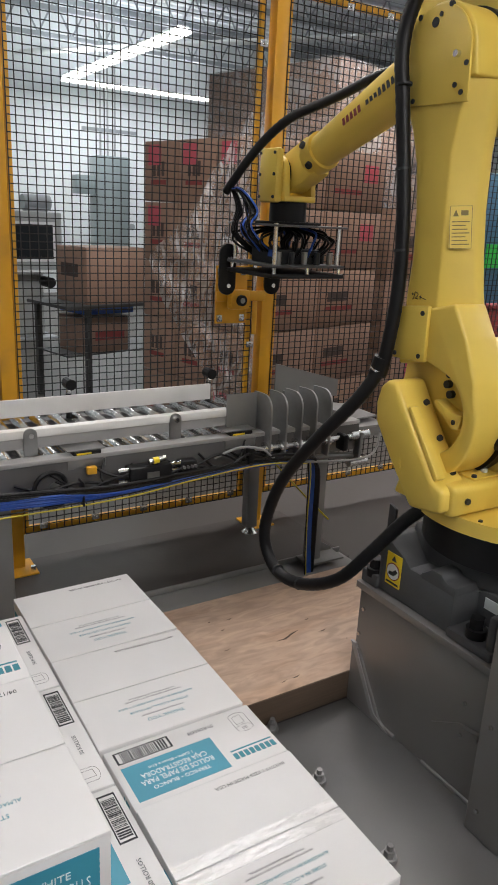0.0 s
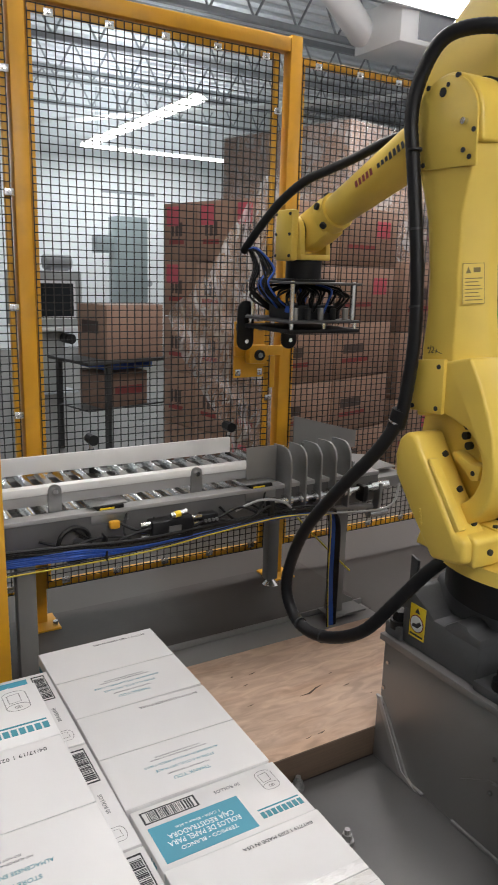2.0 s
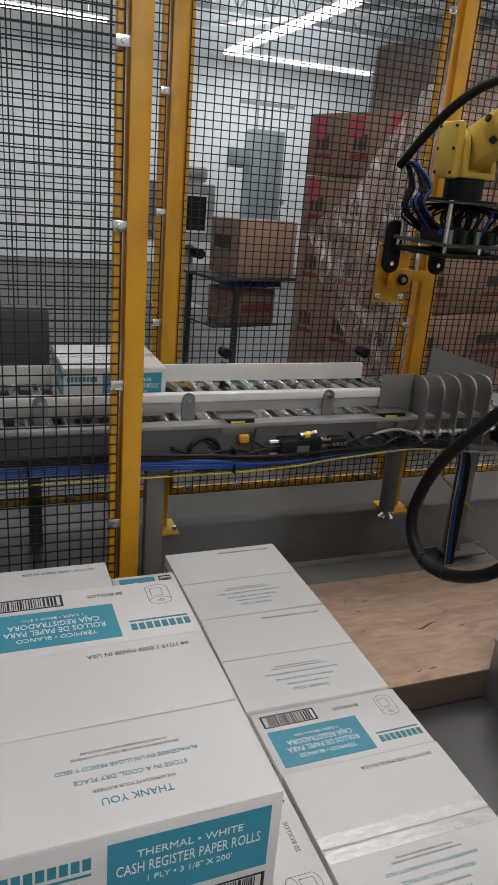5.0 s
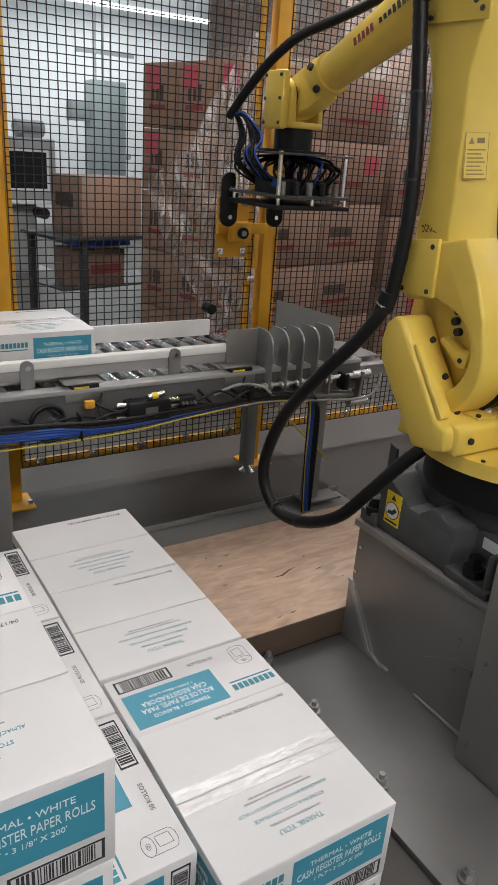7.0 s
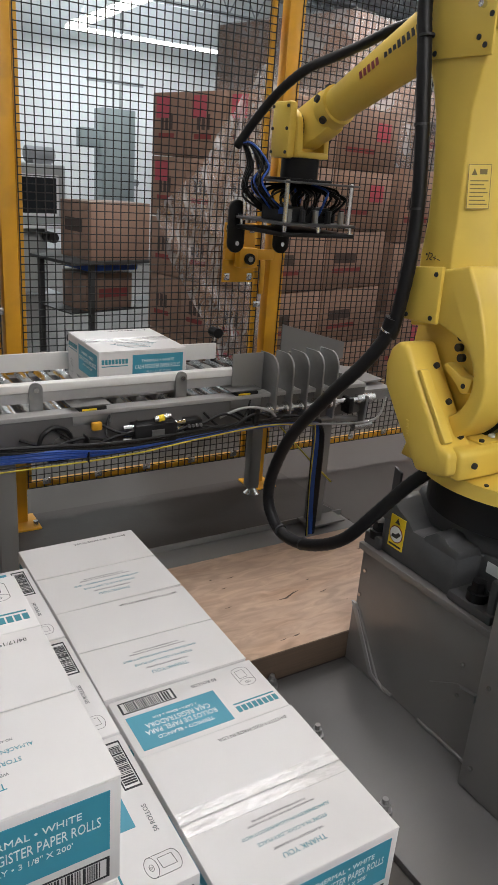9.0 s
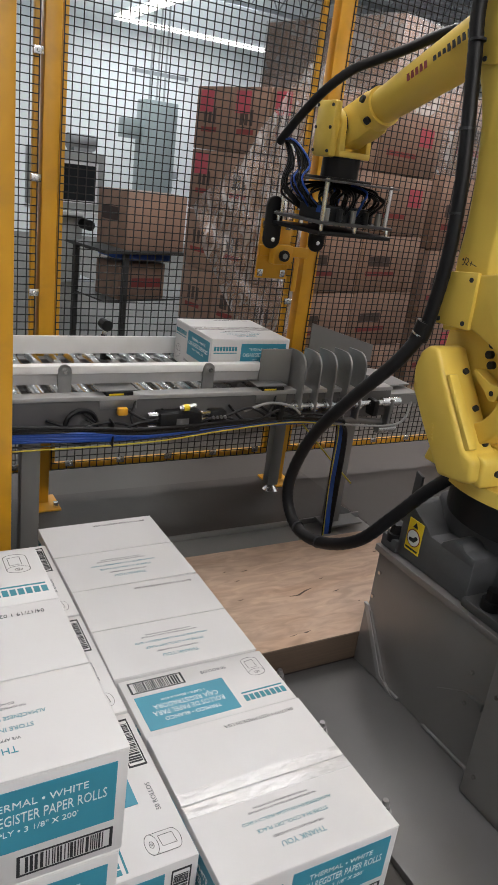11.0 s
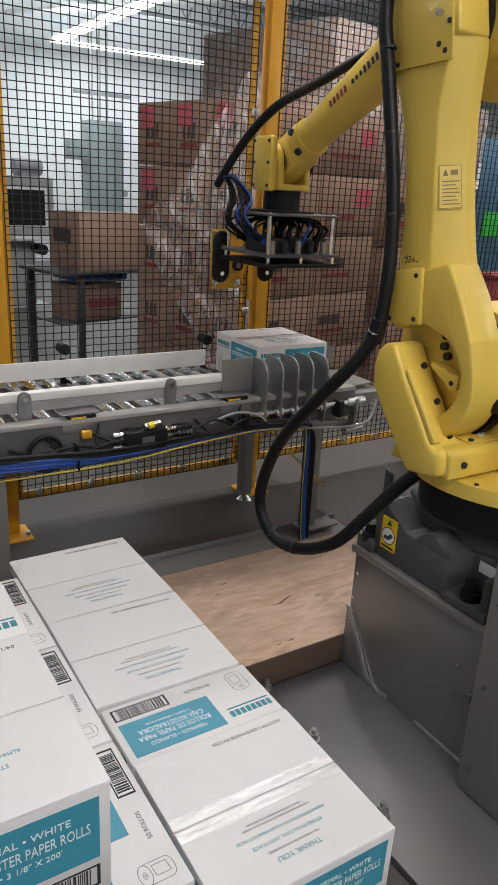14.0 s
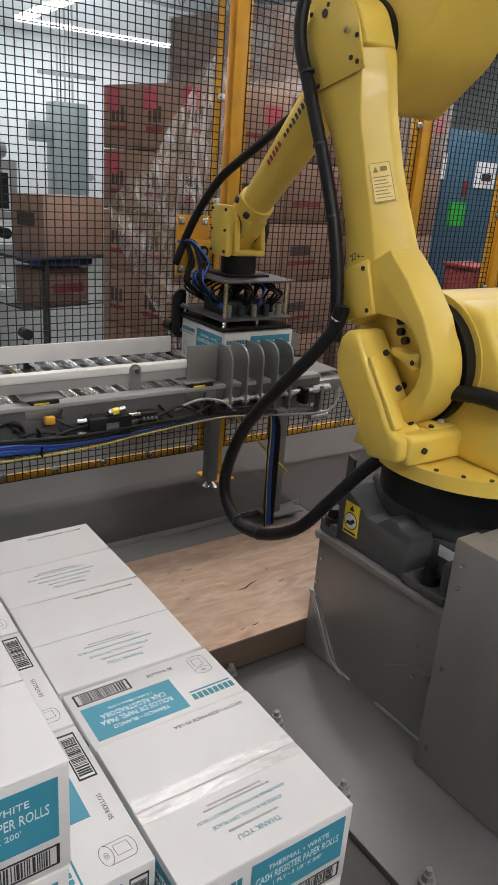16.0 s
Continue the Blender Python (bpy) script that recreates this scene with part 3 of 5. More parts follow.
for x_ in (-1.75, -1.10):
    tt = thing("cable_tie", "black cable tie round the cable bundle", "cable tie", group="cable ties")
    part("band", box(x_, x_ + 0.006, -0.778, -0.728, 0.57, 0.655, 0.003), M_BLACK, tt)
cable("yellow_cable", [(-0.03, -0.11, 0.5), (0.0, -0.2, 0.42), (-0.02, -0.5, 0.35), (-0.02, -0.7, 0.30)], 0.004, M_YCAB, "thin yellow cable slung between the legs")
cable("black_cable", [(-1.2, -0.71, 0.68), (-1.13, -0.73, 0.63), (-1.1, -0.74, 0.58)], 0.004, M_BLACK, "thin black sensor cable")
cable("black_cable", [(-1.0, -0.70, 0.70), (-1.02, -0.73, 0.64), (-0.98, -0.74, 0.60)], 0.004, M_BLACK, "thin black sensor cable")
cable("black_cable", [(-0.45, -0.70, 0.70), (-0.50, -0.74, 0.64), (-0.6, -0.745, 0.62)], 0.004, M_BLACK, "thin black sensor cable")
cable("grey_cable", [(-0.6, -0.74, 0.66), (-0.5, -0.75, 0.69), (-0.4, -0.75, 0.67), (-0.3, -0.74, 0.61), (0.0, -0.74, 0.57), (0.15, -0.74, 0.58), (0.2, -0.72, 0.66)], 0.005, M_GCAB, "grey cable to the pusher")

# floor channel under the conveyor
mt0 = thing("floor_mat", "dark worn plate on the floor under the conveyor", "floor mat")
mb_ = box(-2.2, 0.25, -0.546, 0.05, 0.0005, 0.004)
part("plate", mb_, M_MAT, mt0)
ch = thing("floor_channel", "low grey steel channel lying along the floor", "steel channel")
part("web", box(-2.2, 0.18, -0.68, -0.55, 0.0, 0.045, 0.004), M_GREY, ch)
part("flange", box(-2.2, 0.18, -0.556, -0.548, 0.045, 0.07, 0.002), M_GREY, ch)

# ---- plywood deck ----
pl = thing("plywood_deck", "plywood sheet on timber bearers with stains and a crack", "plywood sheet")
part("sheet", box(-0.92, 0.35, -1.385, -0.80, 0.105, 0.123, 0.002), M_PLY, pl)
# sheet edge drawn down over the bearers, its dark colour painting the shade beneath
part("edge_strip", box(-0.92, 0.35, -1.389, -1.37, 0.024, 0.1215, 0.002), M_PLYDK, pl)
for by in (-1.32, -1.08, -0.86):
    part("bearer", box(-0.9, 0.33, by - 0.045, by + 0.045, 0.0, 0.105, 0.004), M_WOOD, pl)
part("crack", prism([(-0.56, -1.143), (-0.525, -1.141), (-0.485, -1.124), (-0.45, -1.118), (-0.485, -1.130), (-0.522, -1.147)], 0.1225, 0.1238, "z"), M_PLYDK, pl)

rf = random.Random(21)
for k in range(16):
    fx, fy, fl = rf.uniform(-0.88, 0.2), rf.uniform(-1.36, -0.84), rf.uniform(0.008, 0.035)
    fw = rf.uniform(0.0012, 0.003)
    part("fleck", prism([(fx, fy), (fx + 0.5 * fl, fy - fw), (fx + fl, fy + 0.15 * fl), (fx + 0.45 * fl, fy + fw)], 0.1225, 0.1234, "z"), M_PLYDK, pl)

# ---- steel floor plate with bolts ----
fpz = thing("floor_plate", "scuffed grey steel base plate bolted to the floor", "steel plate")
part("plate", box(-0.80, 1.1, -2.9, -1.39, 0.0, 0.022, 0.003), M_PLATE, fpz)
for by in (-1.41, -1.645, -1.93, -2.215, -2.5):
    b = rod((-0.745, by, 0.022), (-0.745, by, 0.034), 0.02, 16)
    rod((-0.745, by, 0.034), (-0.745, by, 0.052), 0.014, 6, b)
    rod((-0.745, by, 0.052), (-0.745, by, 0.066), 0.008, 8, b)
    part("anchor_bolt", b, M_GALV, fpz)

# ---- robot pedestal ----
ped = thing("robot_pedestal", "brushed steel welded robot pedestal with covers", "pedestal")
part("body", box(-0.435, 0.27, -1.93, -1.395, 0.022, 0.425, 0.004), M_PED, ped)
part("top_plate", box(-0.447, 0.28, -1.94, -1.385, 0.425, 0.447, 0.003), M_PED, ped)
part("weld_strip", prism([(-1.385, 0.235), (-1.405, 0.235), (-1.52, 0.05), (-1.585, 0.022), (-1.565, 0.022), (-1.51, 0.035)], -0.445, -0.436, "x"), M_ALU, ped)
part("side_cover", prism([(-1.39, 0.022), (-1.39, 0.22), (-1.42, 0.22), (-1.535, 0.05), (-1.56, 0.022)], -0.442, -0.4355, "x"), M_PED, ped)
part("front_cover", box(-0.507, -0.43, -2.5, -1.947, 0.023, 0.70, 0.006), M_PED, ped)
part("cover_box", box(-0.43, 0.3, -2.5, -1.955, 0.023, 0.697, 0.006), M_PED, ped)
for a, c in ((-1.61, -1.40), (-1.905, -1.725)):
    part("weld_bead", rod((-0.437, a, 0.026), (-0.437, c, 0.026), 0.006, 8), M_GALV, ped, "bright weld bead along the floor plate")
part("fold", prism([(-1.74, 0.175), (-1.83, 0.232), (-1.905, 0.247), (-1.905, 0.24), (-1.83, 0.225), (-1.745, 0.17)], -0.439, -0.4345, "x"), M_PED, ped)
part("tab", prism([(-1.85, 0.238), (-1.905, 0.25), (-1.905, 0.226), (-1.89, 0.24)], -0.452, -0.439, "x"), M_GALV, ped, "bright bent steel tab")
for sy, sz in ((-1.42, 0.36), (-1.41, 0.27), (-1.84, 0.30), (-1.84, 0.2)):
    part("screw", rod((-0.435, sy, sz), (-0.441, sy, sz), 0.006, 8), M_ZINC, ped)
for sy, sz in ((-1.93, 0.58), (-1.93, 0.1), (-1.93, 0.35), (-1.93, 0.64)):
    part("screw", rod((-0.507, sy - 0.05, sz), (-0.513, sy - 0.05, sz), 0.006, 8), M_ZINC, ped)

# ---- pallet with white cartons ----
pal = thing("pallet", "worn wooden pallet under the cartons", "pallet")
for i in range(7):
    yy = -2.26 + i * 0.17
    part("deck_board", box(-2.15, -1.07, yy, yy + 0.14, 0.118, 0.138, 0.003), M_WOOD, pal)
for sx in (-2.12, -1.65, -1.17):
    part("stringer", box(sx, sx + 0.09, -2.26, -1.1, 0.0, 0.118, 0.004), M_WOOD, pal)

W, D, H = 0.33, 0.332, 0.166


def side_label(t, m, spanish):
    """The print of one carton side; m: from the side's lower left corner, x right, y up, z out."""
    w, h = W, H
    def at(u, v, z=0.0):
        return m @ pose(u * w, v * h, z)
    part("label_panel", box(0.37 * w, 0.955 * w, 0.34 * h, 0.90 * h, -0.001, 0.0006), M_TEAL, t, "teal printed label panel", m)
    if spanish:
        words("T\u00c9RMICO \u2022 BLANCO", 0.013, M_WINK, t, at(0.66, 0.77, 0.0009), "CENTER")
        words("ROLLOS DE PAPEL PARA", 0.0185, M_WINK, t, at(0.66, 0.66, 0.0009), "CENTER", width=0.46 * w)
        words("CAJA REGISTRADORA", 0.0185, M_WINK, t, at(0.66, 0.555, 0.0009), "CENTER", width=0.42 * w)
        words("1 CAPA \u2022 80mm x 61m", 0.010, M_WINK, t, at(0.66, 0.46, 0.0009), "CENTER")
        words("50 ROLLOS", 0.012, M_GINK, t, at(0.30, 0.17, 0.0009), "LEFT")
    else:
        words("THERMAL \u2022 WHITE", 0.015, M_WINK, t, at(0.66, 0.76, 0.0009), "CENTER")
        words("CASH REGISTER PAPER ROLLS", 0.022, M_WINK, t, at(0.66, 0.635, 0.0009), "CENTER", width=0.52 * w)
        words("1 PLY \u2022 3 1/8\" X 200'", 0.012, M_WINK, t, at(0.66, 0.52, 0.0009), "CENTER")
        words("50 ROLLS", 0.012, M_GINK, t, at(0.30, 0.17, 0.0009), "LEFT")
    # brand mark as a plain lettered-size bar pattern
    b = bmesh.new()
    for k in range(8):
        u = 0.03 + 0.037 * k
        box(u * w, (u + 0.028) * w, 0.73 * h, 0.83 * h, -0.001, 0.0006, bm=b)
    box(0.03 * w, 0.318 * w, 0.675 * h, 0.695 * h, -0.001, 0.0006, bm=b)
    part("brand_mark", b, M_TINK, t, "teal brand bars", m)
    # bar code
    b = bmesh.new()
    for a in ((0.60, 0.955, 0.07, 0.085), (0.60, 0.955, 0.255, 0.27), (0.60, 0.612, 0.07, 0.27), (0.943, 0.955, 0.07, 0.27)):
        box(a[0] * w, a[1] * w, a[2] * h, a[3] * h, -0.001, 0.0006, bm=b)
    rnd = random.Random(5)
    u = 0.63
    while u < 0.925:
        ww = rnd.choice((0.004, 0.007, 0.011))
        box(u * w, (u + ww) * w, 0.095 * h, 0.245 * h, -0.001, 0.0006, bm=b)
        u += ww + rnd.choice((0.004, 0.006, 0.009))
    part("bar_code", b, M_INK, t, "black bar code", m)
    # line drawing of a paper roll
    b = bmesh.new()
    def ring(cx, cy, rx, ry, a0=0, a1=360, n=20, th=0.0009):
        pts = [(cx + rx * math.cos(radians(a0 + (a1 - a0) * i / n)), cy + ry * math.sin(radians(a0 + (a1 - a0) * i / n))) for i in range(n + 1)]
        for p, q in zip(pts, pts[1:]):
            line(p, q, th)
    def line(p, q, th=0.0009):
        p, q = Vector((*p, 0)), Vector((*q, 0))
        d = (q - p).normalized()
        s = Vector((-d.y, d.x, 0)) * th / 2
        vs = [b.verts.new(v + Vector((0, 0, 0.0006))) for v in (p - s, q - s, q + s, p + s)]
        b.faces.new(vs)
    cx, cy = 0.125 * w, 0.30 * h
    ring(cx, cy + 0.014, 0.019, 0.0105)
    ring(cx, cy + 0.014, 0.006, 0.0035)
    ring(cx, cy + 0.014, 0.0022, 0.0013, n=8)
    ring(cx, cy - 0.024, 0.019, 0.0105, 180, 360)
    line((cx - 0.019, cy + 0.014), (cx - 0.019, cy - 0.024))
    line((cx + 0.019, cy + 0.014), (cx + 0.019, cy - 0.024))
    line((cx - 0.008, cy - 0.002), (cx - 0.008, cy - 0.026))
    line((cx + 0.012, cy), (cx + 0.012, cy - 0.024))
    line((cx - 0.008, cy - 0.002), (cx + 0.012, cy))
    line((cx - 0.008, cy - 0.026), (cx + 0.012, cy - 0.024))
    part("roll_drawing", b, M_INK, t, "line drawing of a paper roll", m)


def carton(m, taped=False):
    t = thing("white_carton", "white printed carton of paper rolls with teal labels", "carton", m, "paper roll cartons")
    part("body", box(-W / 2, W / 2, -D / 2, D / 2, 0, H - 0.003, 0.003), M_CARTON, t)
    for a, c in ((-D / 2, -0.0012), (0.0012, D / 2)):
        part("flap", box(-W / 2, W / 2, a, c, H - 0.0028, H, 0.001, seg=1), M_CARTON, t)
    if taped:
        for a, c in ((-0.026, -0.003), (0.002, 0.026)):
            part("tape", box(-W / 2 + 0.001, W / 2 - 0.001, a, c, H, H + 0.0004), M_TAPE, t, "glossy clear packing tape")
    top = pose(0, 0, H + 0.0003, 0, 0, 180)
    lines = [("THANK YOU", 0.0145, 0.122, M_TINK), ("WE APPRECIATE YOUR BUSINESS!", 0.0065, 0.105, M_GINK), ("STORE IN A COOL, DRY PLACE", 0.0098, 0.088, M_TINK), ("ALMAC\u00c9NESE EN UN LUGAR FRESCO Y SECO", 0.0086, 0.069, M_TINK), ("NO ALMACENAR CERCA DEL CALOR Y LA HUMEDAD", 0.0055, 0.052, M_GINK), ("DO NOT STORE NEAR HEAT OR MOISTURE", 0.0055, 0.044, M_GINK)]
    for s, size, v, mt in lines:
        words(s, size, mt, t, top @ pose(0, v, 0), "CENTER")
    words("04/17/19 1 0205 MADE IN USA", 0.0118, M_INK, t, top @ pose(-0.06, -0.142, 0), "CENTER")
    side_label(t, pose(-W / 2, -D / 2, 0, 90, 0, 0), False)
    side_label(t, pose(W / 2, D / 2, 0, 90, 0, 180), True)
    side_label(t, pose(-W / 2, D / 2, 0, 90, 0, -90), False)
    side_label(t, pose(W / 2, -D / 2, 0, 90, 0, 90), True)
    return t


def jig(a, s):
    return math.sin(a * 12.9898) * s


ZT = 0.139
plain = carton(pose(-1.24, -1.253, ZT + H, 0, 0, 0.6))
taped = carton(pose(-1.237, -2.092, ZT + H, 0, 0, -0.4), True)
# column beside the robot
copy_thing(plain, pose(-1.24, -1.589, ZT + H, 0, 0, -0.7))
for k, yy in enumerate((-1.257, -1.594, -2.094)):
    copy_thing(plain, pose(-1.242 + jig(k, 0.002), yy, ZT, 0, 0, jig(k + 3, 0.5)))


def standing(x, y, z, rot, k):
    """A carton tipped on its side, its Spanish label up; x, y: the middle of its footprint."""
    m = pose(x, y, z, 0, 0, rot) @ pose(0, H / 2, D / 2, 90, 0, 0)
    return copy_thing(plain, m)


standing(-1.238, -1.846, ZT, 0, 0)
for k, yy in enumerate((-1.345, -1.68, -2.015)):
    standing(-1.492, yy, ZT, -90, k)
# taller stack
ZU = ZT + 2 * H + 0.002
copy_thing(plain, pose(-1.737, -2.09, ZU + H, 0, 0, 0.3))
copy_thing(plain, pose(-1.739, -2.09, ZU, 0, 0, -0.3))
standing(-1.737, -1.842, ZU, 0, 1)
copy_thing(plain, pose(-1.795, -1.55, ZU, 0, 0, -0.4))
for k, yy in enumerate((-1.26, -1.60, -1.94)):
    for z in (ZT, ZT + H):
        copy_thing(plain, pose(-1.76, yy - 0.15, z, 0, 0, 0))

# carton travelling on the conveyor
rider = copy_thing(taped, pose(-1.17, -0.425, CZ))
tagged(rider, "white printed carton riding on the roller conveyor", "carton")


# ---- robot ----
J1X, J2Y, J2Z = -0.15, -1.575, 1.02
L1, FX, FZ = 0.87, 0.9885, 0.17
rob = thing("industrial_robot", "yellow six-axis industrial robot arm with a vacuum gripper", "robot")
# fixed dark base
bs = prism([(-0.425, -1.455), (-0.36, -1.40), (-0.30, -1.395), (0.0, -1.395), (0.10, -1.42), (0.10, -1.90), (-0.34, -1.90), (-0.425, -1.885), (-0.425, -1.86), (-0.33, -1.86), (-0.33, -1.745), (-0.425, -1.745)], 0.447, 0.568, "z", 0.01)
base = part("base", bs, M_BASE, rob, "dark grey cast robot base")
part("upper_casting", prism([(-0.35, -1.55), (-0.30, -1.45), (0.05, -1.43), (0.1, -1.6), (0.1, -1.88), (-0.29, -1.88), (-0.35, -1.72)], 0.56, 0.645, "z", 0.02, seg=3), M_BASE, base)
part("front_lug", prism([(-1.43, 0.55), (-1.43, 0.612), (-1.475, 0.624), (-1.52, 0.60), (-1.55, 0.588), (-1.578, 0.565), (-1.60, 0.55)], -0.424, -0.28, "x", 0.008), M_BASE, base)
part("middle_lug", prism([(-1.60, 0.55), (-1.62, 0.575), (-1.655, 0.602), (-1.69, 0.602), (-1.705, 0.588), (-1.744, 0.585), (-1.744, 0.55)], -0.424, -0.28, "x", 0.008), M_BASE, base)
part("flange_foot", box(-0.435, -0.33, -1.89, -1.74, 0.447, 0.475, 0.006), M_BASE, base)
part("corner_foot", box(-0.435, -0.38, -1.46, -1.39, 0.447, 0.49, 0.006), M_BASE, base)
part("hook", prism([(-1.40, 0.60), (-1.43, 0.60), (-1.43, 0.68), (-1.40, 0.69)], -0.36, -0.35, "x", 0.002), M_BASE, base)
part("bearing_ring", rod((J1X, -1.68, 0.64), (J1X, -1.68, 0.75), 0.245, 48), M_BLACK, base)
for sx, sy in ((-0.41, -1.425), (-0.40, -1.81), (0.06, -1.44)):
    b = rod((sx, sy, 0.475), (sx, sy, 0.50), 0.028, 20)
    rod((sx, sy, 0.50), (sx, sy, 0.53), 0.02, 6, b)
    part("mounting_bolt", b, M_BLACK, base)
st = part("warning_sticker", box(-0.4275, -0.4245, -1.545, -1.485, 0.485, 0.585), M_STICK, base, "yellow warning sticker")
part("white_circle", rod((-0.4275, -1.515, 0.53), (-0.429, -1.515, 0.53), 0.024, 24), M_WINK, st)
part("red_ring", rod((-0.4275, -1.515, 0.53), (-0.4285, -1.515, 0.53), 0.027, 24), M_RED, st)
part("black_sign", prism([(-1.535, 0.535), (-1.525, 0.54), (-1.515, 0.53), (-1.50, 0.528), (-1.498, 0.518), (-1.52, 0.518), (-1.53, 0.528)], -0.4298, -0.429, "x"), M_INK, st)
part("black_sign", prism([(-1.505, 0.563), (-1.525, 0.563), (-1.515, 0.58)], -0.4285, -0.4276, "x"), M_INK, st)
part("print_bar", box(-0.4284, -0.4276, -1.54, -1.49, 0.491, 0.497), M_INK, st)
part("name_plate", box(-0.332, -0.3295, -1.85, -1.77, 0.52, 0.552), M_WINK, base, "white name plate with print bars")

# turning column
col = part("turntable", rod((J1X, -1.68, 0.745), (J1X, -1.68, 0.785), 0.285, 64), M_ROB, rob, "yellow turning column")
part("column_body", prism([(-1.90, 0.78), (-1.46, 0.78), (-1.43, 0.82), (-1.47, 0.95), (-1.50, 1.12), (-1.62, 1.20), (-1.74, 1.18), (-1.86, 1.02), (-1.93, 0.85)], -0.28, 0.10, "x", 0.03, seg=3), M_ROB, col)
part("drive_housing", rod((-0.285, J2Y, J2Z), (0.1, J2Y, J2Z), 0.19, 36), M_ROB, col)
part("seal_ring", rod((-0.318, J2Y, J2Z), (-0.285, J2Y, J2Z), 0.172, 40), M_BLACK, col)
shield = part("side_shield", prism([(-1.445, 1.03), (-1.457, 1.075), (-1.485, 1.10), (-1.515, 1.10), (-1.545, 1.055), (-1.68, 0.878), (-1.72, 0.862), (-1.725, 0.805), (-1.70, 0.795), (-1.612, 0.782), (-1.515, 0.895), (-1.453, 0.975)], -0.50, -0.39, "x", 0.012, seg=3), M_ROB, col)
part("shield_rib", prism([(-1.56, 1.04), (-1.572, 1.045), (-1.695, 0.885), (-1.68, 0.873)], -0.492, -0.462, "x", 0.004), M_ROB, shield)
part("shield_foot", prism([(-1.735, 0.79), (-1.52, 0.79), (-1.54, 0.85), (-1.63, 0.872), (-1.722, 0.872), (-1.735, 0.86)], -0.47, -0.12, "x", 0.01, seg=3), M_ROB, col)
cvp = part("cover_plate", box(-0.38, -0.17, -1.715, -1.60, 0.872, 0.878, 0.002), M_ROB, col)
part("grease_fitting", rod((-0.31, -1.685, 0.878), (-0.31, -1.685, 0.886), 0.009, 10), M_WINK, cvp)
for sx, sy in ((-0.37, -1.705), (-0.18, -1.705), (-0.18, -1.61), (-0.37, -1.61)):
    part("screw", rod((sx, sy, 0.878), (sx, sy, 0.884), 0.007, 8), M_INK, cvp)
for k in range(9):
    a_ = radians(200 + 15 * k)
    part("rim_screw", rod((J1X + 0.268 * math.cos(a_), -1.68 + 0.268 * math.sin(a_), 0.785), (J1X + 0.268 * math.cos(a_), -1.68 + 0.268 * math.sin(a_), 0.789), 0.006, 8), M_INK, col)
for u_ in (0.06, 0.52, 0.95):
    q_ = Vector((-0.42, -1.545 - 0.135 * u_, 1.055 - 0.177 * u_))
    part("screw", rod(q_, q_ + Vector((0, -0.0062, 0.0051)), 0.0085, 10), M_INK, shield)
part("screw", rod((-0.42, -1.725, 0.83), (-0.42, -1.742, 0.83), 0.0085, 10), M_INK, shield)
for k in range(5):
    part("cast_mark", box(-0.502, -0.4995, -1.565 - 0.002 * k, -1.558 - 0.002 * k, 0.90 - 0.009 * k, 0.906 - 0.009 * k), M_ROB, shield)
part("axis_motor", rod((-0.08, -1.80, 1.02), (-0.08, -1.80, 1.12), 0.045, 20), M_BLACK, col)
part("motor_seat", box(-0.15, -0.01, -1.87, -1.73, 0.8, 1.03, 0.012), M_ROB, col)
part("motor_cap", rod((-0.13, -1.86, 0.99), (-0.13, -1.86, 1.02), 0.05, 24), M_BLACK, col, "black motor cap")
part("cap_seat", box(-0.20, -0.06, -1.92, -1.80, 0.80, 0.985, 0.012), M_ROB, col)
for sx, sz in ((-0.185, 0.95), (-0.185, 0.87), (-0.09, 0.95), (-0.09, 0.87)):
    part("screw", rod((sx, -1.92, sz), (sx, -1.926, sz), 0.008, 10), M_INK, col)

# lower arm: origin at the shoulder, local y forward, z up along the arm
AX0, AX1, AXM = -0.43, -0.325, -0.385
AXC = AX0 + 0.07
# how far the flat side reaches forward, where its chamfer begins and where the back lies, up the arm
STATIONS = [(0.23, 0.106, -0.018, -0.092), (0.31, 0.100, -0.022, -0.081), (0.40, 0.081, -0.032, -0.077), (0.51, 0.072, -0.040, -0.078), (0.64, 0.075, -0.052, -0.090), (0.72, 0.09, -0.075, -0.106), (0.77, 0.108, -0.094, -0.118), (0.80, 0.112, -0.10, -0.12)]


def shaft():
    b = bmesh.new()
    rings = []
    for z, fr, bn, bk in STATIONS:
        rings.append([b.verts.new(p) for p in ((AX0 + 0.012, fr, z), (AX0, fr - 0.014, z), (AX0, bn, z), (AXC, bk, z), (AX1, bk, z), (AX1, fr, z))])
    for lo, hi in zip(rings, rings[1:]):
        for k in range(6):
            b.faces.new((lo[k], lo[(k + 1) % 6], hi[(k + 1) % 6], hi[k]))
    b.faces.new(rings[0])
    b.faces.new(rings[-1][::-1])
    bmesh.ops.recalc_face_normals(b, faces=b.faces)
    bmesh.ops.bevel(b, geom=[e for e in b.edges if abs(e.verts[0].co.z - e.verts[1].co.z) > 0.01], offset=0.005, segments=2, affect="EDGES", profile=0.5)
    return b


arm = part("lower_arm", shaft(), M_ROB, rob, "yellow lower arm")
part("arm_head", prism([(-0.122, 0.80), (0.116, 0.80)] + arc(0, L1, 0.12, 0, 180, 24), AX0, AX1, "x", 0.014, seg=3), M_ROB, arm)
part("shoulder_block", prism([(0.108, 0.128), (0.107, 0.272), (-0.018, 0.276), (-0.088, 0.284), (-0.126, 0.20), (-0.158, 0.09)] + arc(0, 0, 0.166, 165, 285, 16) + arc(-0.01, 0.01, 0.112, 285, 120, 20) + [(-0.02, 0.128), (0.03, 0.15), (0.06, 0.13)], AX0 - 0.007, AX1, "x", 0.009, seg=3), M_ROB, arm)
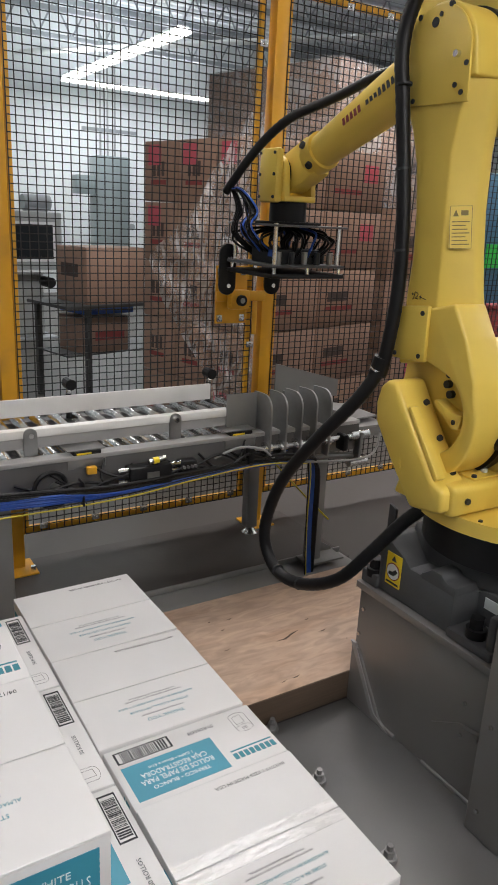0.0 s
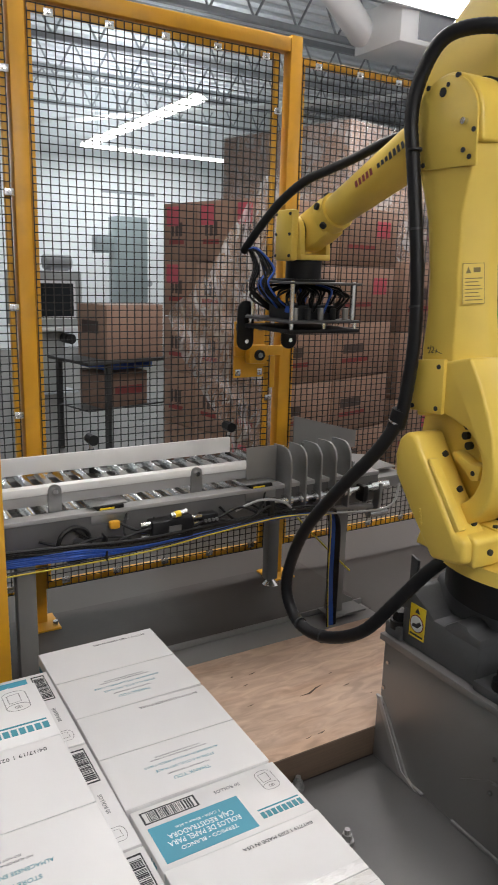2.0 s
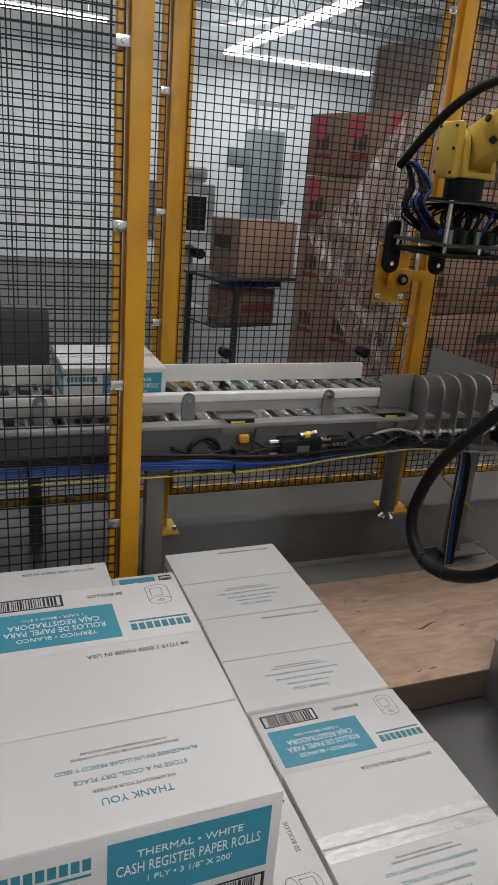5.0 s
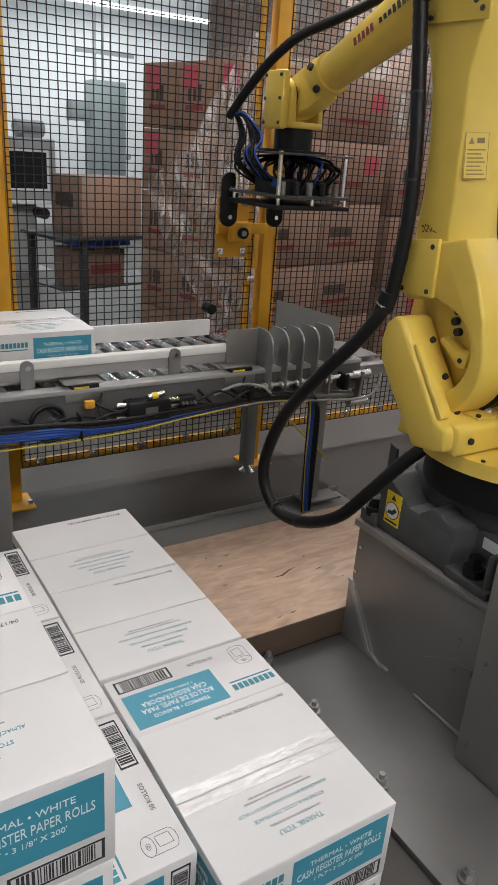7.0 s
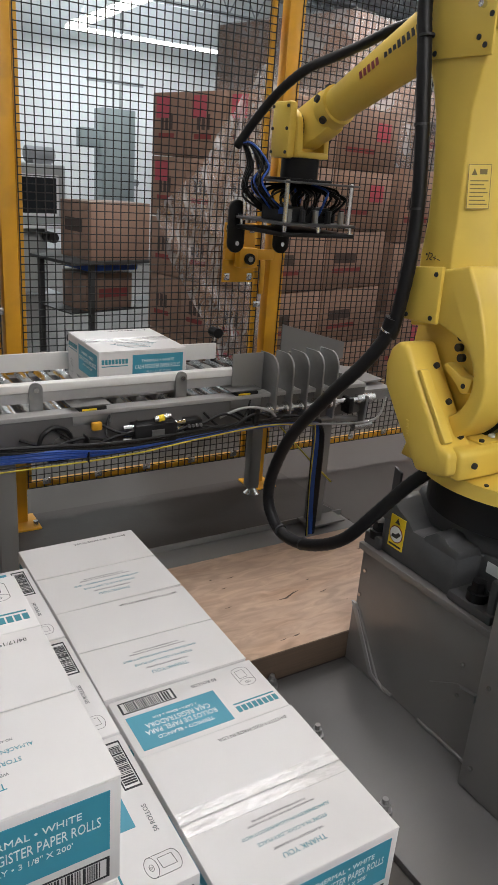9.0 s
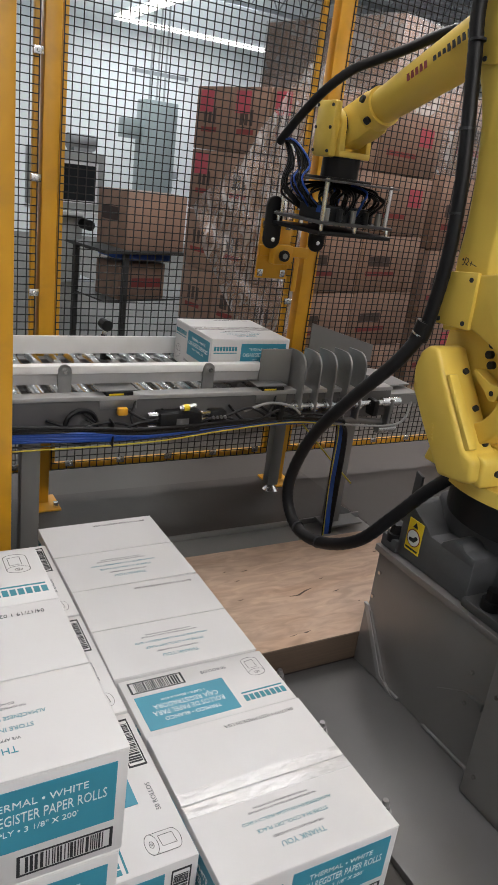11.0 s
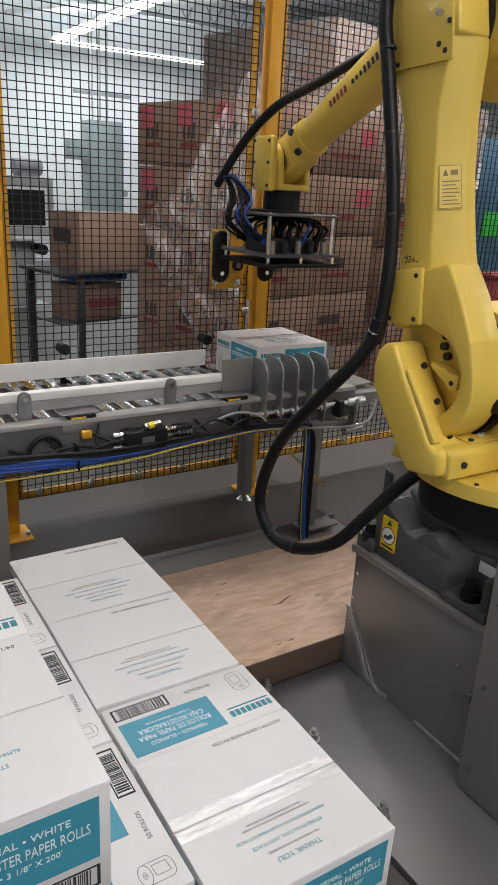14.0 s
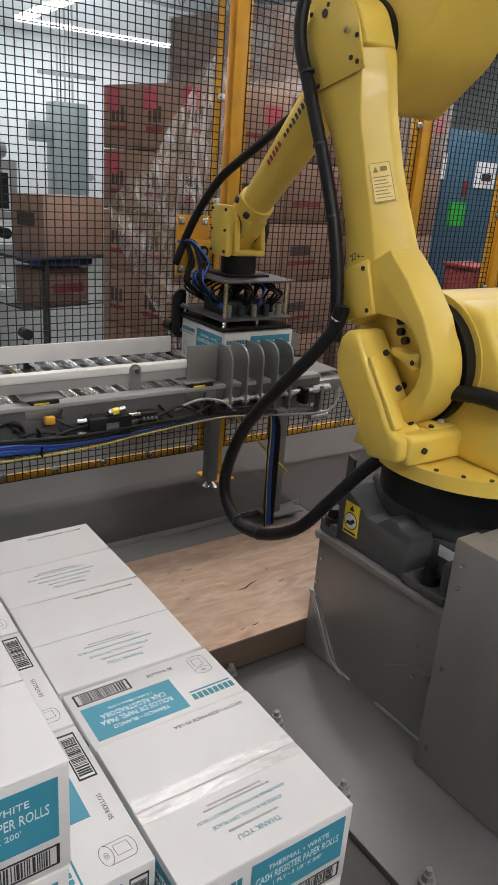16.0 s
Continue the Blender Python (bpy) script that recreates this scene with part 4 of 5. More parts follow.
part("inner_web", prism(arc(0, 0, 0.16, 165, 375, 20) + [(0.10, 0.25), (0.06, 0.27), (-0.05, 0.27), (-0.1, 0.22)], AXM, AX1 - 0.004, "x", 0.008), M_ROB, arm)
part("web_rib", prism([(-0.112, 0.008), (-0.10, -0.03), (-0.075, -0.032), (-0.06, -0.012), (-0.01, 0.03), (-0.02, 0.042), (-0.075, 0.012)], AX0 + 0.005, AXM + 0.002, "x", 0.004), M_ROB, arm)
part("boss_screw", rod((AX0 + 0.006, -0.084, -0.012), (AX0 + 0.0035, -0.084, -0.012), 0.007, 10), M_INK, arm)
part("arm_cover", prism([(-0.105, 0.745), (0.108, 0.778)] + arc(0, L1, 0.112, 0, 180, 24), AX0 - 0.008, AX0 - 0.0005, "x", 0.003), M_ROB, arm)
part("side_cover", prism([(0.004, 0.136), (0.125, 0.146), (0.109, 0.282), (-0.01, 0.281)], AX0 - 0.018, AX0 - 0.004, "x", 0.004), M_ROB, arm)
for sy, sz in ((-0.10, 0.83), (0.1, 0.845), (0.05, 0.97), (-0.05, 0.97), (-0.085, 0.77), (0.09, 0.79), (0.106, 0.90), (-0.066, 0.79), (0.072, 0.785)):
    part("screw", rod((AX0 - 0.003, sy, sz), (AX0 - 0.0105, sy, sz), 0.0065, 10), M_INK, arm)
for sy, sz in ((0.009, 0.262), (0.022, 0.152), (0.098, 0.266), (0.111, 0.158)):
    part("screw", rod((AX0 - 0.015, sy, sz), (AX0 - 0.0205, sy, sz), 0.0065, 10), M_INK, arm)
lab = part("caution_label", box(-0.029, 0.029, -0.0008, 0.0005, -0.052, 0.052), M_ROB, arm, "yellow caution label with black border", pose(-0.3962, -0.0600, 0.47, 0, 0, -29.1))
lb = bmesh.new()
for a, b_, c, d in ((-0.028, 0.028, -0.051, -0.0498), (-0.028, 0.028, 0.0498, 0.051), (-0.028, -0.0268, -0.0495, 0.0495), (0.0268, 0.028, -0.0495, 0.0495)):
    box(a, b_, -0.0013, -0.0009, c, d, bm=lb)
for k in range(7):
    box(-0.022, 0.022 - 0.005 * (k % 3), -0.0013, -0.0009, -0.042 + 0.009 * k, -0.0395 + 0.009 * k, bm=lb)
box(0.0, 0.018, -0.0013, -0.0009, 0.028, 0.040, bm=lb)
prism([(-0.02, 0.026), (-0.006, 0.026), (-0.013, 0.042)], -0.0013, -0.0009, "y", bm=lb)
part("print_bars", lb, M_LINK, lab)
part("plug", rod((AX0 - 0.007, 0.0, 0.945), (AX0 - 0.0095, 0.0, 0.945), 0.0115, 14), M_INK, arm)
part("plug", rod((AX0 - 0.007, -0.018, 0.958), (AX0 - 0.0095, -0.018, 0.958), 0.006, 12), M_INK, arm)
part("grease_fitting", rod((AX0 - 0.008, -0.075, 0.855), (AX0 - 0.02, -0.075, 0.855), 0.008, 10), M_ZINC, arm)
words("\u2022J2+\u2212", 0.025, M_INK, arm, pose(AX0 - 0.0008, 0.070, 0.313, 90, 0, -90) @ pose(0, 0, 0, 0, 0, -19), "LEFT")
for sy, sz in ((-0.04, 0.106), (-0.032, 0.079), (-0.042, 0.053), (0.055, -0.044), (0.03, -0.042), (0.045, -0.068), (0.02, -0.066), (-0.004, -0.062)):
    part("cap_screw", rod((AXM + 0.002, sy, sz), (AXM - 0.014, sy, sz), 0.0105, 12), M_INK, arm)
part("arm_hose", tube([(-0.478, 0.137, 0.095), (-0.475, 0.121, 0.14), (-0.465, 0.085, 0.318), (-0.462, 0.073, 0.507), (-0.462, 0.082, 0.771), (-0.462, 0.088, 0.909), (-0.45, 0.061, 1.006), (-0.43, 0.007, 1.075), (-0.39, -0.064, 1.085), (-0.33, -0.132, 1.062), (-0.27, -0.18, 1.0)], 0.0185, None, 12, 12, 0.025), M_BLACK, arm, "black corrugated cable hose")
for hz in (0.42, 0.62, 0.82):
    part("hose_strap", rod((-0.4635, 0.0765, hz), (-0.4635, 0.0765, hz + 0.006), 0.0198, 14), M_INK, arm)
# forearm: origin at the elbow, local y along the arm, z up
fore = part("forearm", rod((0, 0.10, FZ), (0, 0.84, FZ), 0.09, 40, r2=0.057), M_ROB, rob, "yellow tapered forearm", smooth=False)
part("elbow_casting", prism([(-0.38, -0.02), (-0.33, -0.10), (-0.12, -0.15), (0.10, -0.13), (0.16, 0.02), (0.20, 0.10), (0.20, 0.27), (0.10, 0.30), (-0.10, 0.36), (-0.30, 0.33), (-0.38, 0.20)], -0.16, 0.15, "x", 0.03, seg=3), M_ROB, fore)
part("elbow_ring", rod((-0.178, 0, 0), (-0.158, 0, 0), 0.125, 36), M_BLACK, fore)
part("wrist_motor", box(-0.10, 0.10, -0.50, -0.36, 0.05, 0.25, 0.02), M_BLACK, fore)
part("collar", rod((0, 0.80, FZ), (0, 0.86, FZ), 0.07, 28), M_ROB, fore)
part("wrist_yoke", prism([(0.84, 0.10), (0.84, 0.24), (0.93, 0.24)] + [(FX + p[0], FZ + p[1]) for p in arc(0, 0, 0.075, 70, -110, 10)] + [(0.92, 0.095)], -0.036, 0.044, "x", 0.012, seg=2), M_ROB, fore)
for a in (40, 100, 160, 220):
    part("cap_screw", rod((0.068 * math.cos(radians(a)), 0.83, FZ + 0.068 * math.sin(radians(a))), (0.08 * math.cos(radians(a)), 0.83, FZ + 0.08 * math.sin(radians(a))), 0.013, 10), M_INK, fore)
for nm, k0, k1, mt in (("maker_mark", 0, 5, M_RED), ("model_mark", 6, 15, M_INK)):
    b = bmesh.new()
    for i in range(k0, k1):
        y_ = 0.60 - i * 0.021
        hh = 0.008 if i in (6, 7, 8) else 0.012
        a_ = radians(184)
        rr = 0.09 - 0.033 * (y_ - 0.1) / 0.74 + 0.0006
        b2 = box(-0.0004, 0.0004, -0.0065, 0.0065, -hh, hh)
        bmesh.ops.transform(b2, matrix=Matrix.Translation((rr * math.cos(a_), y_, FZ + rr * math.sin(a_))) @ pose(0, 0, 0, 0, 4, 2.9), verts=b2.verts)
        join(b, b2)
    part(nm, b, mt, fore, "printed mark bars on the forearm")
part("forearm_hose", tube([(0.09, 0.30, 0.24), (0.06, 0.40, 0.262), (0.0, 0.50, 0.268), (-0.05, 0.60, 0.262), (-0.09, 0.71, 0.27), (-0.12, 0.814, 0.278), (-0.15, 0.937, 0.258), (-0.18, 1.054, 0.213), (-0.20, 1.177, 0.161)], 0.0165, None, 12, 10, 0.03), M_BLACK, fore, "black corrugated cable hose")
part("hose_bracket", box(0.02, 0.07, 0.42, 0.46, FZ + 0.06, 0.25, 0.003), M_BLACK, fore)
# wrist: origin at the wrist axis, hanging straight down
wr = part("wrist", box(-0.07, 0.072, -0.08, 0.08, -0.10, -0.078, 0.006), M_ROB, rob, "yellow wrist housing")
for a, b_ in ((-0.072, -0.044), (0.050, 0.074)):
    part("wrist_cheek", prism([(-0.078, -0.095), (0.078, -0.095), (0.07, 0.0)] + arc(0, 0.0, 0.07, 0, 180, 10), a, b_, "x", 0.007, seg=2), M_ROB, wr)
for a, b_ in ((-0.044, -0.036), (0.044, 0.050)):
    part("wrist_seal", rod((a, 0, 0), (b_, 0, 0), 0.06, 28), M_BLACK, wr)
part("wrist_cover", box(-0.105, -0.07, -0.062, 0.058, -0.105, 0.088, 0.012), M_ROB, wr)
part("wrist_disc", rod((0.07, 0, 0), (0.09, 0, 0), 0.07, 28), M_BLACK, wr)
part("flange", rod((0, 0, -0.175), (0, 0, -0.095), 0.072, 28), M_BLACK, wr)
for sy, sz in ((-0.05, 0.07), (0.045, 0.07), (-0.05, -0.085), (0.045, -0.085), (-0.05, -0.005), (0.045, -0.005)):
    part("screw", rod((-0.104, sy, sz), (-0.109, sy, sz), 0.006, 8), M_INK, wr)
grip = part("gripper", box(-0.17, 0.17, -0.17, 0.17, -0.19, -0.182, 0.002), M_BASE, rob, "dark vacuum gripper with cables and steel posts")
part("mounting_plate", box(-0.10, 0.10, -0.08, 0.08, -0.182, -0.172, 0.002), M_BLACK, grip)
for sx in (-0.145, 0.145):
    for sy in (-0.145, 0.145):
        part("post", rod((sx, sy, -0.34), (sx, sy, -0.178), 0.0085, 10), M_ZINC, grip)
part("lower_plate", box(-0.168, 0.168, -0.168, 0.168, -0.336, -0.326, 0.002), M_BASE, grip)
part("suction_plate", box(-0.168, 0.168, -0.168, 0.168, -0.375, -0.359, 0.004), M_BLACK, grip)
for sx in (-0.15, 0.0, 0.15):
    for sy in (-0.155, 0.155):
        part("spacer", rod((sx, sy, -0.36), (sx, sy, -0.335), 0.007, 8), M_ZINC, grip)
part("valve_block", box(-0.12, 0.10, -0.10, 0.06, -0.326, -0.272, 0.005), M_INK, grip)
for k in range(5):
    part("vacuum_cup_holder", rod((-0.12 + 0.06 * k, -0.13, -0.326), (-0.12 + 0.06 * k, -0.13, -0.28), 0.013, 10), M_INK if k % 2 else M_GALV, grip)
    part("fitting", rod((0.13, -0.12 + 0.055 * k, -0.326), (0.13, -0.12 + 0.055 * k, -0.275), 0.011, 10), M_INK, grip)
part("valve_light", box(-0.121, -0.12, -0.09, -0.06, -0.30, -0.275), M_BLUE, grip)
for px_ in (-0.15, 0.07):
    pts = [(px_ + p[0], -0.435 + p[1]) for p in arc(0, 0, 0.038, 180, 360, 10)] + [(px_ + p[0], -0.305 + p[1]) for p in arc(0, 0, 0.038, 0, 180, 10)]
    pd = part("paddle", prism(pts, 0.185, 0.20, "y", 0.003), M_BLACK, grip)
    part("pivot_bolt", rod((px_, 0.176, -0.435), (px_, 0.186, -0.435), 0.009, 12), M_ZINC, pd)
    part("paddle_arm", box(px_ - 0.012, px_ + 0.012, 0.165, 0.19, -0.335, -0.32), M_ZINC, pd)
random.seed(9)
for k in range(40):
    a = random.uniform(-0.15, 0.15)
    c = random.uniform(-0.14, 0.14)
    s = random.choice((-1, 1))
    part("cable_loop", tube([(random.uniform(-0.04, 0.04), random.uniform(-0.04, 0.04), -0.19), (a * 0.8, c, -0.215 + random.uniform(-0.01, 0.01)), (a + 0.02 * s, c, -0.25), (a * 0.6, c * 0.8, -0.30)], 0.0048, None, 6, 6), random.choice((M_BLACK,) * 9 + (M_BLUE,)), grip)
for k in range(18):
    r1, r2, r3 = random.uniform(0, 1), random.uniform(-1, 1), random.uniform(0, 1)
    part("feed_cable", tube([(-0.2 + 0.006 * r2, 0.135 + 0.006 * r1, -0.068), (-0.185 + 0.02 * r1, 0.10 + 0.03 * r2, -0.075 + 0.015 * r3), (-0.185 + 0.05 * r3, 0.05 + 0.05 * r2, -0.12 - 0.03 * r1), (-0.195 + 0.015 * r1, 0.03 + 0.07 * r2, -0.185), (-0.185 + 0.02 * r3, 0.03 + 0.08 * r2, -0.23), (-0.12 + 0.05 * r1, 0.02 + 0.08 * r2, -0.295)], 0.0042, None, 6, 6), (M_BLUE, M_BLACK, M_BLACK, M_BLACK, M_BLACK, M_BLACK, M_BLACK)[k % 7], grip)
# hose loop from the column to the lower arm
lp = part("hose_loop", tube([(-0.478, -1.43, 1.15), (-0.485, -1.425, 1.105), (-0.515, -1.385, 1.02), (-0.55, -1.268, 0.878), (-0.57, -1.137, 0.713), (-0.58, -1.07, 0.553), (-0.58, -1.074, 0.453), (-0.57, -1.144, 0.386), (-0.55, -1.261, 0.395), (-0.52, -1.387, 0.468), (-0.48, -1.467, 0.58), (-0.43, -1.54, 0.70), (-0.38, -1.60, 0.78)], 0.0195, None, 12, 12, 0.025), M_BLACK, rob, "black corrugated cable hose hanging in a loop")
part("sleeve", rod((-0.482, -1.432, 1.15), (-0.487, -1.415, 1.085), 0.0202, 16), M_BLACK, lp)
part("clamp_ring", rod((-0.484, -1.425, 1.118), (-0.4845, -1.423, 1.113), 0.0216, 16), M_ZINC, lp)
for pz_ in ((-0.572, -1.135, 0.392), (-0.553, -1.235, 0.388)):
    part("tie", rod(pz_, (pz_[0], pz_[1] - 0.008, pz_[2]), 0.0215, 12), M_INK, lp)
part("rear_hose", tube([(-0.34, -1.62, 0.95), (-0.33, -1.7, 0.97), (-0.30, -1.85, 0.98), (-0.2, -2.0, 0.9), (-0.1, -2.05, 0.7)], 0.022, None, 12, 10, 0.02), M_BLACK, col, "black corrugated cable hose", smooth=True)


# ---- goods behind the fence ----
def brown_box(t, x, y, z, w, d, h, label, m0):
    o = part("carton", box(x, x + w, y, y + d, z, z + h, 0.006), M_BROWN, t)
    part("print", box(x + 0.15 * w, x + 0.5 * w, y - 0.002, y + 0.002, z + 0.45 * h, z + 0.62 * h), M_BPRINT, o) if label == 1 else None
    if label:
        part("print", box(x + 0.12 * w, x + 0.6 * w, y - 0.0015, y + 0.002, z + 0.28 * h, z + 0.36 * h), M_RED, o)
        part("print", box(x - 0.0015, x + 0.002, y + 0.35 * d, y + 0.8 * d, z + 0.28 * h, z + 0.36 * h), M_RED, o)
        b = bmesh.new()
        for k in range(3):
            box(x - 0.0015, x + 0.002, y + (0.4 + 0.13 * k) * d, y + (0.48 + 0.13 * k) * d, z + 0.42 * h, z + 0.66 * h, bm=b)
        part("print", b, M_BPRINT, o)
    if label == 2:
        part("pink_label", box(x - 0.002, x + 0.003, y + 0.50 * d, y + 0.88 * d, z + 0.60 * h, z + 0.94 * h), M_PINK, o, "pink handling label")
        part("pink_label", box(x + 0.62 * w, x + 0.86 * w, y - 0.002, y + 0.003, z + 0.5 * h, z + 0.8 * h), M_PINK, o, "pink handling label")
    return o


def brown_stack(x, y, rot, nx, ny, nz, w, d, h, z0=0.14, wrap=True, printed=True):
    t = thing("carton_stack", "stretch-wrapped pallet of brown cartons with pink labels", "carton stack", pose(x, y, 0, 0, 0, rot), "pallets of brown cartons")
    for k in range(nz):
        for i in range(nx):
            for j in range(ny):
                brown_box(t, i * w + 0.004, j * d + 0.004, z0 + k * h, w - 0.008, d - 0.008, h - 0.006, 0 if not printed else 2 if (wrap == 0 and k == nz - 1) or (2 * i + j + k) % 5 == 0 else 1, None)
    part("pallet", box(0, nx * w, 0, ny * d, 0.0, z0 - 0.004, 0.01), M_WOOD, t)
    if wrap:
        zt = z0 + nz * h
        part("film_wrap", box(-0.008, nx * w + 0.008, -0.008, ny * d + 0.008, zt - wrap, zt + 0.004), M_VEIL, t, "clear stretch film round the upper cartons")
    return t


stack_a = brown_stack(0.365, 0.62, 14, 2, 3, 5, 0.6, 0.33, 0.355, wrap=0)
brown_stack(1.70, 1.0, 14, 2, 2, 4, 0.6, 0.5, 0.49, wrap=0.5)
tagged(brown_stack(2.15, 2.3, 14, 2, 3, 6, 0.6, 0.53, 0.439, wrap=0.9, printed=False), "tall pallet of plain brown cartons wrapped in stretch film", "carton stack", "pallets of brown cartons")
# loose stretch film hanging off the stack
EDGE = [(2.0, 0.2), (1.954, 0.15), (1.83, 0.09), (1.5, -0.12), (1.30, -0.36), (1.09, -0.28), (0.88, -0.14), (0.65, 0.0), (0.3, 0.06)]


def film_edge(z):
    for (za, xa), (zb, xb) in zip(EDGE, EDGE[1:]):
        if za >= z >= zb:
            return xa + (xb - xa) * (za - z) / (za - zb)
    return EDGE[-1][1]


fb = bmesh.new()
grid = []
for j in range(41):
    z = 2.0 - 1.7 * j / 40
    xl = film_edge(z)
    row = []
    for i in range(25):
        u = i / 24
        x = xl + (0.36 - xl) * u
        y = 0.50 + 0.02 * math.sin(16 * u + 9 * z) + 0.012 * math.sin(31 * z + 13 * u) + 0.02 * math.sin(7 * x + 4 * z)
        row.append(fb.verts.new((x, y, z)))
    grid.append(row)
for j in range(40):
    for i in range(24):
        fb.faces.new((grid[j][i], grid[j + 1][i], grid[j + 1][i + 1], grid[j][i + 1]))
part("loose_film", fb, M_FILM, stack_a, "loose clear stretch film hanging off the cartons", pose(0.33, 0.62, 0, 0, 0, 14).inverted())

# table with cartons
tm = pose(0.135, 2.58, 0, 0, 0, 14)
tb = thing("work_table", "dark steel work table with a shelf", "table", tm)
part("tabletop", box(-0.26, 1.0, -0.05, 0.55, 0.76, 0.785, 0.004), M_TABLE, tb)
for lx, ly in ((-0.045, 0.0), (0.97, 0.0), (-0.19, 0.50), (0.97, 0.5)):
    part("leg", box(lx - 0.02, lx + 0.02, ly - 0.02, ly + 0.02, 0, 0.76), M_TABLE, tb)
part("shelf", box(-0.2, 0.98, 0.05, 0.52, 0.378, 0.39), M_TABLE, tb)
bc = thing("brown_carton", "closed brown carton standing on the work table", "carton", tm @ pose(0, 0, 0.785))
part("body", box(-0.05, 0.50, 0.0, 0.43, 0.0, 0.425, 0.006), M_BROWN, bc)
part("flap", box(-0.05, 0.50, 0.0, 0.255, 0.425, 0.43), M_BROWN, bc)
part("print", box(-0.053, -0.049, 0.12, 0.36, 0.2, 0.3), M_BPRINT, bc)
bc2 = thing("brown_carton", "closed brown carton with red print under the table", "carton", tm @ pose(0, 0, 0.39))
part("body", box(-0.06, 0.38, 0.06, 0.40, 0.0, 0.285, 0.006), M_BROWN, bc2)
part("print", box(0.06, 0.34, 0.058, 0.0605, 0.1, 0.17), M_RED, bc2)
bl = thing("blue_tray", "blue plastic tray stored under the tabletop", "tray", tm @ pose(0, 0, 0.70))
part("tray", box(-0.05, 0.42, 0.04, 0.4, 0.0, 0.05, 0.008), M_BLUE, bl)

# machine with a motor, and wall cabinet
mc = thing("packing_machine", "grey packing machine with a dark window and a motor", "machine", pose(0.27, 5.6, -0.06, 0, 0, 8))
part("frame", box(-0.1, 0.62, 0, 0.6, 0.86, 1.5, 0.02), M_MACH, mc)
part("window", box(0.0, 0.5, -0.012, 0.0, 0.98, 1.36), M_GLASS, mc)
part("window_frame", box(-0.03, 0.53, -0.008, 0.001, 0.95, 1.39), M_DUCT, mc)
part("worktop", box(-0.1, 0.68, -0.12, 0.6, 0.82, 0.86, 0.01), M_DUCT, mc)
part("pedestal", box(0.08, 0.42, 0.1, 0.5, 0.08, 0.82, 0.02), M_MACH, mc)
part("foot", box(0.0, 0.55, 0.0, 0.6, 0.0, 0.08, 0.01), M_STEELDK, mc)
part("motor", rod((0.26, 0.25, 1.6), (0.58, 0.25, 1.6), 0.085, 20), M_STEELDK, mc)
part("motor_foot", box(0.3, 0.52, 0.15, 0.35, 1.5, 1.54), M_STEELDK, mc)
part("knob", rod((0.42, -0.1, 0.72), (0.42, 0.1, 0.72), 0.06, 16), M_BLACK, mc)
cabn = thing("electrical_cabinet", "grey-green electrical cabinet with conduits on the wall", "cabinet", pose(2.39, 8.6, 0))
part("body", box(0, 0.54, 0, 0.4, 0.0, 2.3, 0.02), M_PANEL, cabn)
part("door", box(0.02, 0.52, -0.02, 0.0, 0.25, 2.25, 0.005), M_PANEL, cabn)
part("side_box", box(-0.3, -0.01, 0.1, 0.35, 1.72, 2.0, 0.01), M_PANEL, cabn)
for i in range(3):
    part("conduit", rod((0.12 + 0.12 * i, 0.2, 2.3), (0.12 + 0.12 * i, 0.2, HC - 0.05), 0.016, 8), M_MACH, cabn)
part("conduit_strut", box(-0.2, 0.7, 0.1, 0.15, 2.65, 2.7), M_STEELDK, cabn)
part("valve", rod((0.55, -0.05, 1.25), (0.55, 0.2, 1.25), 0.05, 12), M_STEELDK, cabn)

# blue machine behind the fence on the robot's far side
bm_ = thing("blue_machine", "dark blue enclosed machine with signs and papers", "machine", pose(3.0, 1.6, 0))
part("body", box(0, 1.8, 0, 1.2, 0.0, 1.95, 0.02), M_BCAB, bm_)
part("door", box(0.1, 1.7, -0.02, 0.0, 0.3, 1.9, 0.006), M_BCAB, bm_)
part("green_sign", box(0.33, 0.53, -0.035, -0.022, 1.17, 1.37), M_GREEN, bm_)
part("paper", box(0.6, 0.86, -0.034, -0.022, 1.5, 1.72), M_WHITE, bm_)
part("paper", box(0.1, 0.2, -0.034, -0.022, 1.55, 1.75), M_WHITE, bm_)
part("red_mark", box(0.47, 0.52, -0.036, -0.022, 1.42, 1.55), M_RED, bm_)
part("black_panel", box(0.68, 0.8, -0.04, -0.034, 1.56, 1.62), M_INK, bm_)
part("gauge", box(0.1, 0.16, -0.03, -0.02, 1.2, 1.5), M_GALV, bm_)
part("corner_trim", box(-0.02, 0.04, -0.03, 0.05, 0.0, 1.95), M_DUCT, bm_)
rbn = thing("red_bin", "dark red plastic bin on the floor", "bin", pose(3.0, 0.95, 0))
part("tub", box(-0.17, 0.17, -0.15, 0.15, 0.0, 0.9, 0.03), M_RED, rbn)
